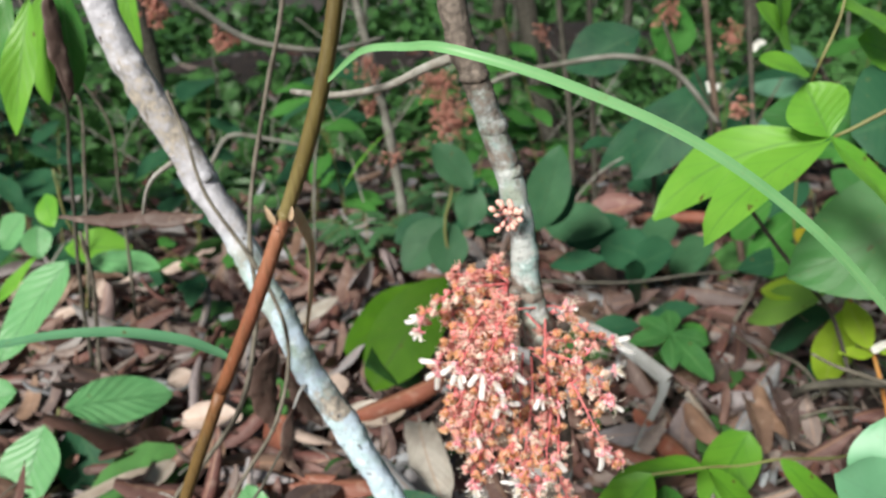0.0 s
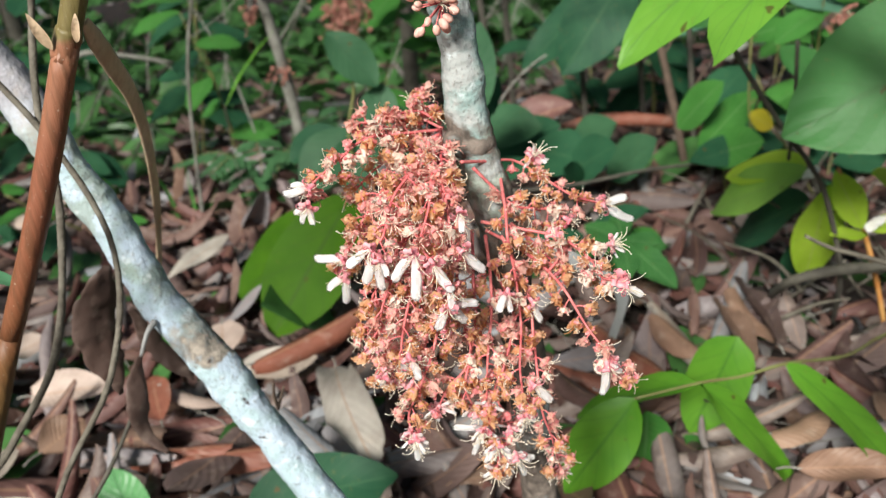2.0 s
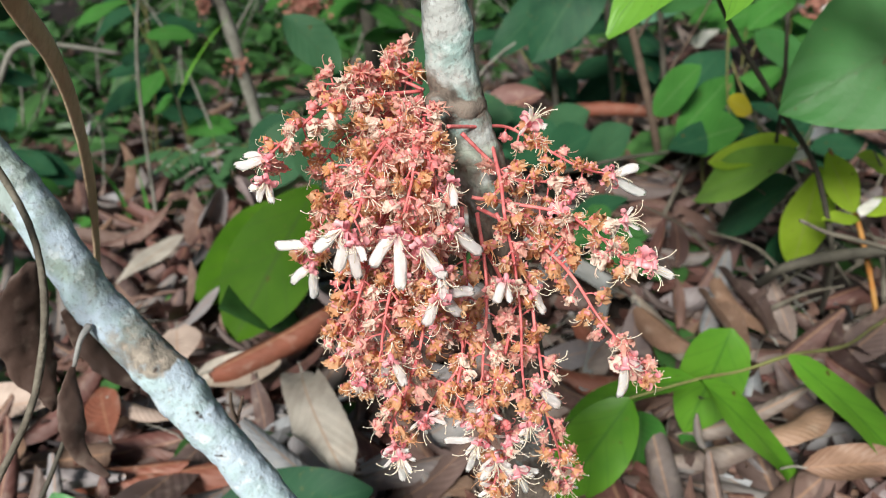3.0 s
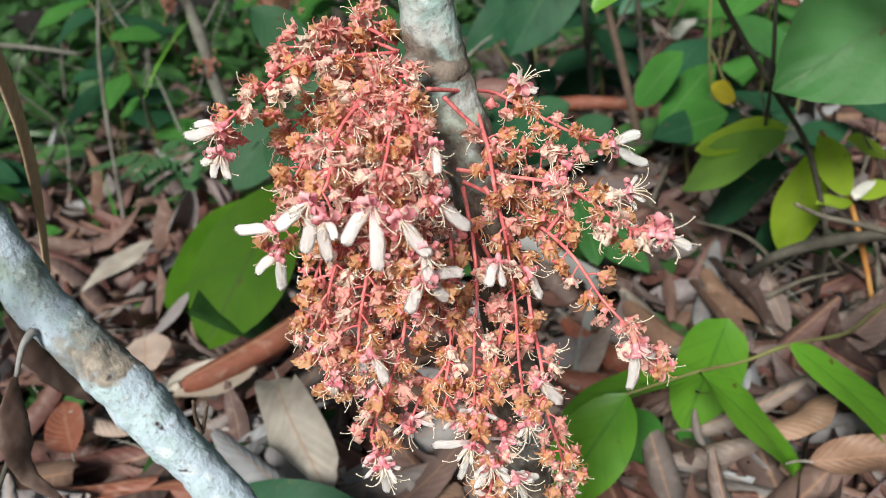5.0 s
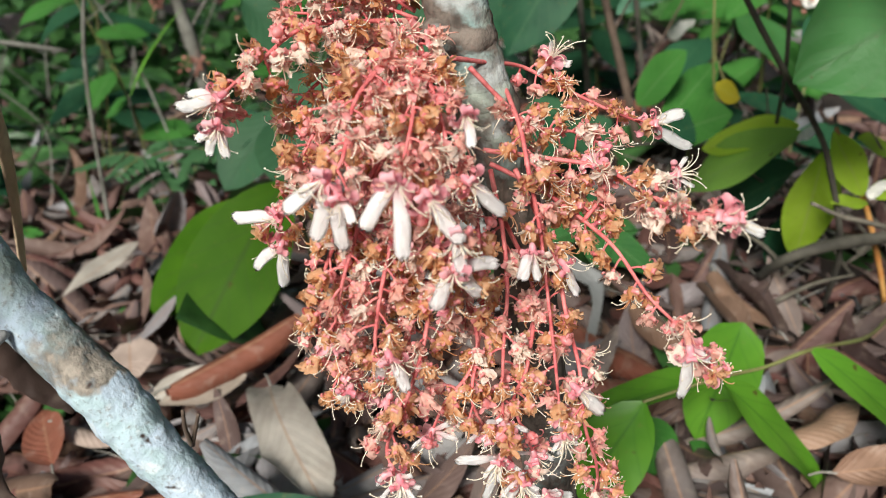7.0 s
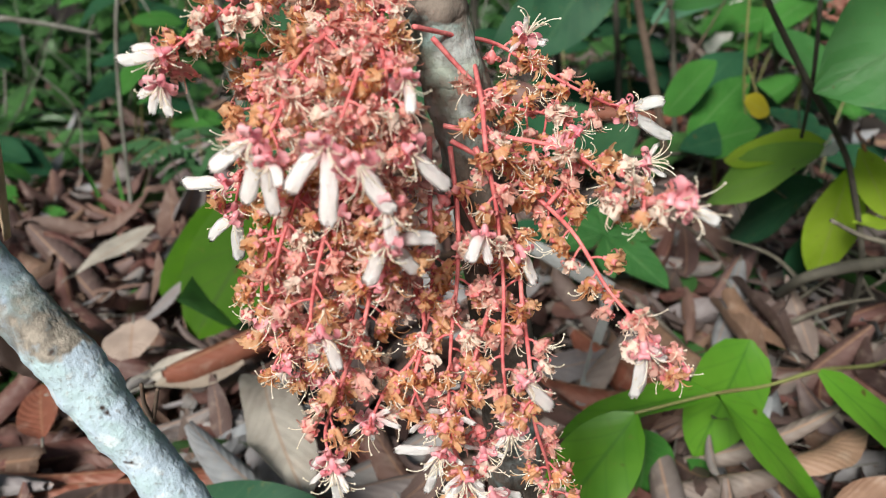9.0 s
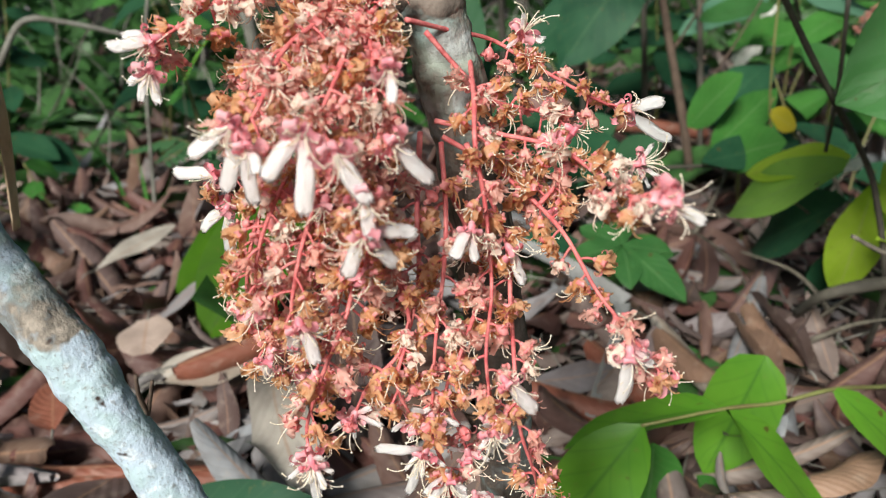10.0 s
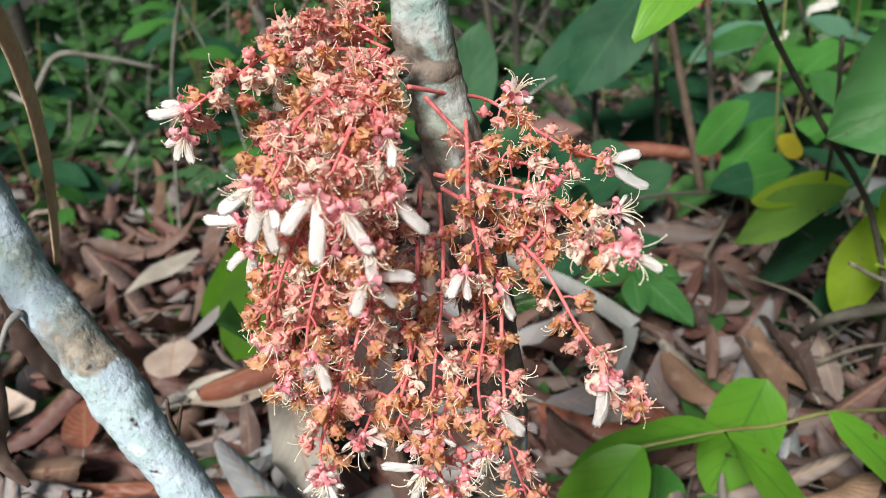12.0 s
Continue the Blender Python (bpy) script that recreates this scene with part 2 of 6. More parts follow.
M_TRUNK = bark_material("trunk_bark", (0.195, 0.160, 0.135), (0.365, 0.383, 0.374), (0.235, 0.339, 0.322), 3.1, [(0.0, 0.45), (0.36, 0.43), (0.408, 0.39), (0.418, 0.50), (0.433, 0.52), (0.438, 0.36), (0.444, 0.38), (0.449, 0.56), (0.50, 0.60), (0.53, 0.58), (0.55, 0.40), (0.62, 0.36), (0.8, 0.38)], 16.0, moss=0.55)
M_BRANCH = bark_material("branch_bark", (0.33, 0.29, 0.245), (0.42, 0.51, 0.60), (0.36, 0.47, 0.50), 7.7, [(0.0, 0.85), (0.277, 0.85), (0.285, 0.45), (0.301, 0.46), (0.315, 0.60), (0.335, 0.66), (0.41, 0.66), (0.43, 0.50), (0.48, 0.47), (0.54, 0.52), (0.60, 0.55), (0.8, 0.5)], 9.0, 0.36, 0.5, (0.435, 0.426, 0.461), moss=0.6)
M_TWIG = plain_material("grey_twig", (0.174, 0.157, 0.131), (0.296, 0.287, 0.261), 60.0, 0.85, 0.5)
M_FARSTEM = plain_material("far_stem", (0.104, 0.0974, 0.0783), (0.217, 0.213, 0.187), 22.0, 0.9, 0.5)
M_DARKSTEM = plain_material("dark_stem", (0.0435, 0.0391, 0.0305), (0.087, 0.0783, 0.0609), 50.0, 0.8, 0.5)
M_BROWNSTEM = plain_material("brown_stem", (0.075, 0.05, 0.036), (0.13, 0.09, 0.065), 40.0, 0.85, 0.5)
M_VINE = plain_material("vine", (0.087, 0.074, 0.0566), (0.165, 0.148, 0.117), 80.0, 0.85, 0.5)


def cane_material():
    """Olive cane that turns rusty red along one length below its joint."""
    m, nt = fresh("cane")
    tc = nt.nodes.new("ShaderNodeTexCoord")
    z = nt.nodes.new("ShaderNodeSeparateXYZ")
    nt.links.new(tc.outputs["Object"], z.inputs[0])
    cr = nt.nodes.new("ShaderNodeValToRGB")
    els = cr.color_ramp.elements
    stops = [(0.0, (0.112, 0.080, 0.028)), (0.30, (0.120, 0.072, 0.024)), (0.37, (0.192, 0.068, 0.032)), (0.44, (0.224, 0.080, 0.044)), (0.505, (0.272, 0.120, 0.068)), (0.512, (0.160, 0.128, 0.048)), (0.56, (0.120, 0.092, 0.028)), (0.75, (0.088, 0.064, 0.020))]
    while len(els) < len(stops):
        els.new(0.5)
    for k, (p, c) in enumerate(stops):
        els[k].position, els[k].color = p, (*c, 1)
    nt.links.new(maths(nt, "ADD", z.outputs[2], maths(nt, "MULTIPLY", maths(nt, "SUBTRACT", noisy(nt, 40.0), 0.5), 0.04)), cr.inputs[0])
    streak = noisy(nt, 300.0, 4, "Object", (1, 1, 0.06))
    col = mix_colour(nt, maths(nt, "MULTIPLY", ramp(nt, streak, 0.45, 0.7), 0.45), cr.outputs[0], (0.06, 0.035, 0.015))
    col = mix_colour(nt, maths(nt, "MULTIPLY", ramp(nt, noisy(nt, 700.0), 0.68, 0.74), 0.6), col, (0.5, 0.45, 0.36))
    return finish(m, nt, col, 0.5, streak, 0.4, spec=0.35)


M_CANE = cane_material()
M_SHEATH = plain_material("dry_sheath", (0.50, 0.35, 0.22), (0.60, 0.46, 0.32), 60.0, 0.6, 0.4, stretch=(1, 1, 0.1))
M_STEM_ORANGE = plain_material("orange_stem", (0.435, 0.174, 0.0435), (0.479, 0.261, 0.087), 50.0, 0.5, 0.2)
M_STEM_GREEN = plain_material("green_stem", (0.139, 0.122, 0.0435), (0.174, 0.191, 0.0609), 50.0, 0.55, 0.2)
M_STRIP = plain_material("grey_strip", (0.30, 0.30, 0.295), (0.21, 0.205, 0.195), 40.0, 0.6, 0.4, stretch=(1, 0.2, 1))
# flowers
M_BUD = plain_material("pale_bud", (0.82, 0.42, 0.34), (0.92, 0.66, 0.58), 260.0, 0.5, 0.2, 0.25, dirt=0.15)
M_PINK = plain_material("flower_pink", (0.85, 0.225, 0.235), (0.91, 0.47, 0.46), 260.0, 0.25, 0.15, 0.45, vary=0.5, dirt=0.04)
M_STALK = plain_material("stalk_pink", (0.52, 0.098, 0.105), (0.64, 0.20, 0.19), 200.0, 0.55, 0.35, fine=900.0)
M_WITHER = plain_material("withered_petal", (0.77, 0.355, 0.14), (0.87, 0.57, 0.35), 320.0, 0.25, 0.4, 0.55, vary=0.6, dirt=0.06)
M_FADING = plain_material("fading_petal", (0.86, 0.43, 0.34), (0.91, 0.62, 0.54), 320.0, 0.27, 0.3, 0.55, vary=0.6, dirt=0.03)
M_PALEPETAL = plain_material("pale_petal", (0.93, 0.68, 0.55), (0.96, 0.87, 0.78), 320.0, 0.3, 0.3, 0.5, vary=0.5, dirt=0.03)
M_ROSE = plain_material("flower_rose", (0.92, 0.26, 0.34), (0.96, 0.56, 0.60), 260.0, 0.25, 0.15, 0.45, vary=0.4, dirt=0.04)


def white_petal():
    """White petal that blushes pink towards its base."""
    m, nt = fresh("white_petal")
    tc = nt.nodes.new("ShaderNodeTexCoord")
    along = nt.nodes.new("ShaderNodeSeparateXYZ")
    nt.links.new(tc.outputs["Object"], along.inputs[0])
    col = mix_colour(nt, ramp(nt, noisy(nt, 150.0), 0.2, 0.6), (0.95, 0.92, 0.90), (0.98, 0.97, 0.97))
    reach = maths(nt, "ADD", along.outputs[1], maths(nt, "MULTIPLY", maths(nt, "SUBTRACT", noisy(nt, 400.0), 0.5), 0.003))
    col = mix_colour(nt, maths(nt, "MULTIPLY", ramp(nt, reach, 0.0062, 0.0005), 0.75), col, (0.93, 0.42, 0.44))
    col = mix_colour(nt, maths(nt, "MULTIPLY", ramp(nt, noisy(nt, 260.0, 4), 0.60, 0.72), 0.25), col, (0.85, 0.70, 0.52))
    return finish(m, nt, col, 0.35, noisy(nt, 500.0, 3), 0.25, 0.35)


M_WHITE = white_petal()
# whitish leaf colour, mostly used to paint bright spots of light
M_LIGHT_SPOT = plain_material("light_spot_leaf", (0.62, 0.60, 0.55), (0.75, 0.74, 0.71), 40.0, 0.6, 0.2, 0.2, dirt=0.1)
M_CREAM = plain_material("stamen", (0.88, 0.78, 0.60), (0.94, 0.89, 0.80), 200.0, 0.5, 0.1, 0.2)
M_FARFLOWER = plain_material("far_flower", (0.44, 0.17, 0.12), (0.66, 0.36, 0.29), 90.0, 0.7, 0.3, 0.45, vary=0.6)

# ---- tools for shapes ----
def part(name, bm, material, parent=None, label=""):
    """Links a bmesh, or a mesh, as one object under a thing or part."""
    if isinstance(bm, bmesh.types.BMesh):
        me = bpy.data.meshes.new(name)
        bm.to_mesh(me)
        bm.free()
        for p in me.polygons:
            p.use_smooth = True
        me.materials.append(material)
    else:
        me = bm
    ob = new(name, me)
    if parent:
        ob.parent = parent
    if label:
        ob["label"] = label
    return ob


def thing(name, at, label, category, group="", kind=""):
    ob = new(name)
    ob.location = at
    ob.empty_display_size = 0.02
    return tagged(ob, label, category, group, kind)


def under(ob, parent):
    """Parent ob, built in world metres, to a thing that stands elsewhere."""
    ob.parent = parent
    ob.matrix_parent_inverse = Matrix.Translation(parent.location).inverted()
    return ob


def smooth_line(points, step=6):
    """Catmull-Rom through the points."""
    p = [Vector(q) for q in points]
    p = [2 * p[0] - p[1], *p, 2 * p[-1] - p[-2]]
    out = []
    for n in range(1, len(p) - 2):
        a, b, c, d = p[n - 1 : n + 3]
        for k in range(step):
            t = k / step
            out.append(0.5 * (2 * b + (c - a) * t + (2 * a - 5 * b + 4 * c - d) * t * t + (3 * b - a - 3 * c + d) * t**3))
    out.append(p[-2])
    return out


def tube(points, radii, sides=8, step=6, rough=0.0, scale=40.0, flat=1.0, bm=None):
    """A tapering limb along a smooth line; rough: how far its skin wanders, of the radius."""
    line = smooth_line(points, step)
    n = len(line)
    bm = bm or bmesh.new()
    rings, side = [], None
    for k, c in enumerate(line):
        along = (line[min(k + 1, n - 1)] - line[max(k - 1, 0)]).normalized()
        if side is None:
            side = along.orthogonal().normalized()
        side = (side - along * side.dot(along)).normalized()
        other = along.cross(side)
        f = k / (n - 1) * (len(radii) - 1)
        i = min(int(f), len(radii) - 2)
        r = radii[i] + (radii[i + 1] - radii[i]) * (f - i)
        ring = []
        for s in range(sides):
            a = 2 * math.pi * s / sides
            way = side * math.cos(a) + other * math.sin(a) * flat
            v = c + way * r
            if rough:
                v += way * r * rough * (noise.noise(v * scale) + 0.5 * noise.noise(v * scale * 3))
            ring.append(bm.verts.new(v))
        rings.append(ring)
    for a, b in zip(rings, rings[1:]):
        for s in range(sides):
            bm.faces.new((a[s], a[(s + 1) % sides], b[(s + 1) % sides], b[s]))
    bm.faces.new(list(reversed(rings[0])))
    bm.faces.new(rings[-1])
    return bm


def blob(bm, at, r, stretch=(1, 1, 1), seg=6, rings=4, turn=None):
    m = Matrix.Translation(at) @ (turn.to_4x4() if turn else Matrix()) @ Matrix.Diagonal((*[r * s for s in stretch], 1))
    bmesh.ops.create_uvsphere(bm, u_segments=seg, v_segments=rings, radius=1, matrix=m)


def leaf_shape(length, width, blunt=0.5, fold=0.15, droop=0.1, roll=0.0, wave=0.02, nl=12, nw=6, seed=0, notch=0.0, twist=0.0, sharp=0.72, skew=0.0):
    """Vertices, faces and leaf coordinates of a blade that lies along +y from the origin, its face up. blunt moves the widest place
    towards the tip; skew widens one half; fold lifts the halves; droop bends the tip down; roll (radians) curls it across; wave ripples the edge."""
    verts, uvs, faces = [], [], []
    rnd = random.Random(seed)
    ph = rnd.random() * 9
    peak = math.log(0.5) / math.log(min(max(blunt, 0.2), 0.8))
    for i in range(nl + 1):
        s = i / nl
        w = 0.5 * width * max(math.sin(math.pi * min(max(s, 0.0), 1.0) ** peak), 0.0) ** sharp
        if i == 0:
            w = (0.012 if sharp > 0.5 else 0.2) * width
        if i == nl:
            w = (0.015 if sharp > 0.5 else 0.16) * width
        a = droop * s * 1.6
        y0 = length * (math.sin(a) / a * s if abs(a) > 1e-4 else s)
        z0 = -length * ((1 - math.cos(a)) / a * s if abs(a) > 1e-4 else 0)
        tw = twist * s
        for j in range(nw + 1):
            u = 2 * j / nw - 1
            if roll:
                th = u * roll * 0.5 * (0.75 + 0.25 * math.sin(3 * s + ph))
                rr = w / (abs(roll) * 0.5) if w else 0
                x, z = rr * math.sin(th), abs(rr) * (1 - math.cos(th)) * (1 if roll > 0 else 1)
            else:
                x, z = (u + skew) * w * math.cos(fold), abs(u) * w * math.sin(fold)
            z += wave * length * abs(u) * math.sin(9 * s + ph + (2 if u > 0 else 0))
            y = y0 - notch * width * (1 - abs(u)) * max(0.0, s - 0.8) * 5
            x, z = x * math.cos(tw) - z * math.sin(tw), x * math.sin(tw) + z * math.cos(tw)
            verts.append((x, y, z0 + z))
            uvs.append((j / nw, s))
    for i in range(nl):
        for j in range(nw):
            a = i * (nw + 1) + j
            faces.append((a, a + 1, a + nw + 2, a + nw + 1))
    return verts, faces, uvs


def sheet(name, verts, faces, uvs, material):
    me = bpy.data.meshes.new(name)
    me.from_pydata(verts, [], faces)
    uv = me.uv_layers.new(name="leaf")
    idx = np.empty(len(me.loops), dtype=np.int32)
    me.loops.foreach_get("vertex_index", idx)
    uv.data.foreach_set("uv", np.asarray(uvs, dtype=np.float32)[idx].ravel())
    me.polygons.foreach_set("use_smooth", np.ones(len(me.polygons), dtype=bool))
    me.materials.append(material)
    return me


def lay(base, tip, face=(0, 0, 1)):
    """The pose of a blade that runs from base to tip with its face towards the given way."""
    b, y = Vector(base), (Vector(tip) - Vector(base)).normalized()
    z = Vector(face)
    z = (z - y * z.dot(y)).normalized()
    return Matrix.Translation(b) @ Matrix((y.cross(z), y, z)).transposed().to_4x4()


LEAVES = [0]


def leaf(parent, base, tip, width, material, face=(0, -0.5, 1), name="leaf", label="", **shape):
    """One blade under a plant, from base to tip."""
    LEAVES[0] += 1
    length = (Vector(tip) - Vector(base)).length
    verts, faces, uvs = leaf_shape(length, width, seed=LEAVES[0], **shape)
    # turn and stretch the bent blade so that its point lies on the tip
    nw = shape.get("nw", 6)
    end = verts[len(verts) - 1 - nw // 2]
    a, k = math.atan2(end[2], end[1]), length / math.hypot(end[1], end[2])
    c, s = math.cos(a), math.sin(a)
    verts = [(x, (y * c + z * s) * k, z * c - y * s) for x, y, z in verts]
    ob = new(name, sheet(name, verts, faces, uvs, material))
    ob.matrix_world = lay(base, tip, face)
    if parent:
        ob.parent = parent
        ob.matrix_parent_inverse = Matrix.Translation(parent.location).inverted()
    if label:
        ob["label"] = label
    return ob


def stem(parent, points, radii, material, name="stem", sides=7, label="", rough=0.15, **more):
    ob = part(name, tube(points, radii, sides, rough=rough, **more), material, None, label)
    return under(ob, parent) if parent else ob


# ---- ground ----
def ground_height(x, y):
    far = max(0.0, math.hypot(x, y - 1.0) - 0.5)
    return 0.012 * noise.noise((x * 2.2, y * 2.2, 0.3)) + 0.006 * noise.noise((x * 7, y * 7, 1.3)) + 0.05 * min(far, 6) * noise.noise((x * 0.5, y * 0.5, 4.0)) - 0.01


def spread(n, near, far):
    """Coordinates from -far to far, closer together about 0."""
    k = math.asinh(far / near)
    return [near * math.sinh(k * (2 * i / n - 1)) for i in range(n + 1)]


def build_ground():
    xs, ys = spread(150, 0.9, 300), [1.2 + v for v in spread(150, 0.9, 300)]
    verts = [(x, y, ground_height(x, y)) for y in ys for x in xs]
    n = len(xs)
    faces = [(j * n + i, j * n + i + 1, (j + 1) * n + i + 1, (j + 1) * n + i) for j in range(n - 1) for i in range(n - 1)]
    me = sheet("ground", verts, faces, [(v[0], v[1]) for v in verts], M_SOIL)
    return tagged(new("ground", me), "dark crumbly forest soil under fallen leaves", "ground", kind="structure")


ground = build_ground()

# ---- the hanging flower cluster on the trunk ----
FR = random.Random(11)


def rand_way(r, up=0.0):
    v = Vector((r.gauss(0, 1), r.gauss(0, 1), r.gauss(0, 1) + up))
    return v.normalized()


def ribbon(bm, line, sides, widths, cup=0.0):
    """A thin strap along a line, three vertices across, hollowed by cup."""
    rows = []
    for c, side, w, k in zip(line, sides, widths, range(len(line))):
        ahead = (line[min(k + 1, len(line) - 1)] - line[max(k - 1, 0)]).normalized()
        up = ahead.cross(side)
        rows.append([bm.verts.new(c + side * w * 0.5 * u - up * w * cup * (1 - u * u)) for u in (-1, 0, 1)])
    for p, q in zip(rows, rows[1:]):
        for j in range(2):
            bm.faces.new((p[j], p[j + 1], q[j + 1], q[j]))


def calyx_mesh(r):
    """Small pink cup whose five strap-shaped sepals roll back into tight coils."""
    bm = bmesh.new()
    blob(bm, (0, 0, 0.0004), 0.0010, (1, 1, 1.7), 8, 5)
    count = r.choice((4, 5, 5))
    for k in range(count):
        a = 2 * math.pi * (k + r.uniform(-0.25, 0.25)) / count
        out, side = Vector((math.cos(a), math.sin(a), 0)), Vector((-math.sin(a), math.cos(a), 0))
        size, turn, ang = r.uniform(0.8, 1.2), r.uniform(4.5, 8.5), r.uniform(0.3, 0.9)
        p, line = out * 0.0007 + Vector((0, 0, 0.0012)), []
        for i in range(11):
            line.append(p.copy())
            s = i / 10
            t = ang + turn * s ** 1.6
            p = p + (Vector((0, 0, 1)) * math.cos(t) + out * math.sin(t)) * 0.00064 * size * (1.15 - 0.35 * s)
        ribbon(bm, line, [side] * 11, [0.0022 * size * (0.75 + 0.35 * math.sin(math.pi * min(i / 8, 1))) * (0.55 if i == 10 else 1) for i in range(11)], 0.16)
    return bm


def withered_mesh(r):
    """A limp tuft of shrivelled amber petals: a crumpled, ragged bag with twisted straps and dried threads about it."""
    bm = bmesh.new()
    lean = Vector((r.uniform(-0.3, 0.3), r.uniform(-0.3, 0.3), 1)).normalized()
    length, fat, folds, ph = r.uniform(0.0045, 0.0068), r.uniform(0.0017, 0.0026), r.choice((4, 5, 6)), r.uniform(0, 6)
    sides, hem, rows = 16, [r.uniform(0.6, 1.15) for _ in range(8)], []
    for i in range(7):
        s, row = i / 6, []
        for k in range(sides):
            a = 2 * math.pi * k / sides
            out = Vector((math.cos(a), math.sin(a), 0))
            w = fat * (0.45 + 0.75 * math.sin(math.pi * min(0.12 + 0.62 * s, 1))) * (1 + (0.2 + 0.5 * s) * math.sin(folds * a + ph + 1.8 * s))
            row.append(bm.verts.new(lean * length * s * (1 + (hem[k // 2] - 1) * s) + out * w + rand_way(r) * 0.0004))
        rows.append(row)
    for i, (p, q) in enumerate(zip(rows, rows[1:])):
        for k in range(sides):
            if i < 3 or hem[k // 2] > 0.8 and r.random() > 0.1 * (i - 2):
                bm.faces.new((p[k], p[(k + 1) % sides], q[(k + 1) % sides], q[k]))
    for k in range(r.choice((6, 7, 8))):
        a = 2.4 * k + r.uniform(-0.3, 0.3)
        out = Vector((math.cos(a), math.sin(a), 0))
        side = (Vector((-math.sin(a), math.cos(a), 0)) + 0.5 * rand_way(r)).normalized()
        l, wide, turn, ang, twist = r.uniform(0.0042, 0.0078), r.uniform(0.0009, 0.0019), r.uniform(-0.4, 3.6), r.uniform(0.1, 0.7), r.uniform(-1.5, 1.5)
        p, line, across = out * 0.0006, [], []
        for i in range(8):
            s = i / 7
            line.append(p + rand_way(r) * 0.0003)
            across.append((Matrix.Rotation(twist * s, 3, lean) @ side).normalized())
            t = ang + turn * s * s
            p = p + (lean * math.cos(t) + out * math.sin(t)) * l / 7
        ribbon(bm, line, across, [wide * (0.55 + 0.6 * math.sin(math.pi * min(i / 8, 1)) + r.uniform(-0.12, 0.12)) for i in range(8)], r.uniform(0.1, 0.4))
    for k in range(2):
        a = r.uniform(0, 6.28)
        out = Vector((math.cos(a), math.sin(a), 0))
        l = r.uniform(0.006, 0.010)
        tube([(0, 0, 0), lean * l * 0.5 + out * l * 0.1, lean * l * 0.85 + out * l * 0.3, lean * l * 0.9 + out * l * 0.5], [0.00022, 0.00014], 4, 2, bm=bm)
    return bm


def stamen_mesh(r, count=6, length=0.010):
    """Pale threads that bow and curl, each with a tiny anther."""
    bm = bmesh.new()
    for k in range(count):
        a = 2 * math.pi * (k + r.uniform(-0.4, 0.4)) / count
        out, across = Vector((math.cos(a), math.sin(a), 0)), Vector((-math.sin(a), math.cos(a), 0))
        l, turn, swing = length * r.uniform(0.45, 1.2), r.uniform(0.4, 3.2), r.uniform(-0.35, 0.35)
        p, pts = Vector((0, 0, 0)), []
        for i in range(7):
            s = i / 6
            pts.append(p.copy())
            ang = 0.25 + turn * s * s
            p = p + (Vector((0, 0, 1)) * math.cos(ang) + out * math.sin(ang) + across * swing * s).normalized() * l / 6
        tube(pts, [0.00021, 0.00014], 4, 2, bm=bm)
        blob(bm, pts[-1], 0.00036, (1, 1, 1), 5, 3)
    return bm


def petal_mesh(r, length, width):
    """A thin white strap, a little hollowed and crumpled, with an uneven end."""
    bm = bmesh.new()
    rows = []
    bend, sway, ph = r.uniform(0.05, 0.45), r.uniform(-0.12, 0.12), r.uniform(0, 6)
    for i in range(12):
        s = i / 11
        w = width * 0.5 * (0.42 + 0.58 * min(s / 0.45, 1)) * (1 if s < 0.88 else math.sqrt(max(1 - ((s - 0.88) / 0.135) ** 2, 0.12)))
        row = []
        for j in range(7):
            u = j / 3 - 1
            edge = 1 + 0.10 * math.sin(9 * s + ph + 2 * u)
            x = u * w * edge + sway * length * s * s
            row.append(bm.verts.new((x, length * s + 0.0005 * math.sin(5 * u + ph) * s, -bend * length * s * s * 0.35 - w * 0.28 * u * u + 0.00022 * math.sin(6 * u + 14 * s + ph))))
        rows.append(row)
    for p, q in zip(rows, rows[1:]):
        for j in range(6):
            bm.faces.new((p[j], p[j + 1], q[j + 1], q[j]))
    bmesh.ops.solidify(bm, geom=bm.faces[:], thickness=0.0003)
    return bm


def as_mesh(name, bm, material):
    me = bpy.data.meshes.new(name)
    bm.to_mesh(me)
    bm.free()
    me.polygons.foreach_set("use_smooth", np.ones(len(me.polygons), dtype=bool))
    me.materials.append(material)
    return me


CALYX = [as_mesh("calyx", calyx_mesh(FR), M_PINK) for _ in range(12)]
ROSE = [as_mesh("calyx", calyx_mesh(FR), M_ROSE) for _ in range(6)]
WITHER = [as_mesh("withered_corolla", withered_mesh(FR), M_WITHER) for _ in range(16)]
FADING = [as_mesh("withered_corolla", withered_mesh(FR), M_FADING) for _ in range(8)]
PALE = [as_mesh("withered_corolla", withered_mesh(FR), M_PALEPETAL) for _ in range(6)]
STAMEN = [as_mesh("stamen_tuft", stamen_mesh(FR), M_CREAM) for _ in range(8)]
STAMEN_LONG = [as_mesh("stamen_tuft", stamen_mesh(FR, 8, 0.013), M_CREAM) for _ in range(4)]
BUD_BM = bmesh.new()
blob(BUD_BM, (0, 0, 0.0018), 0.0019, (1, 1, 1.35), 8, 6)
BUD = as_mesh("bud", BUD_BM, M_PINK)

cluster = thing("flower_cluster", (0.080, 0.590, 0.43), "drooping pink flower cluster, mostly withered orange-brown, some petals white", "flower cluster")


def aim(at, way, spin, size=1.0):
    q = Vector(way).to_track_quat("Z", "Y").to_matrix().to_4x4()
    return Matrix.Translation(at) @ q @ Matrix.Rotation(spin, 4, "Z") @ Matrix.Diagonal((size, size, size, 1))


PR = random.Random(77)


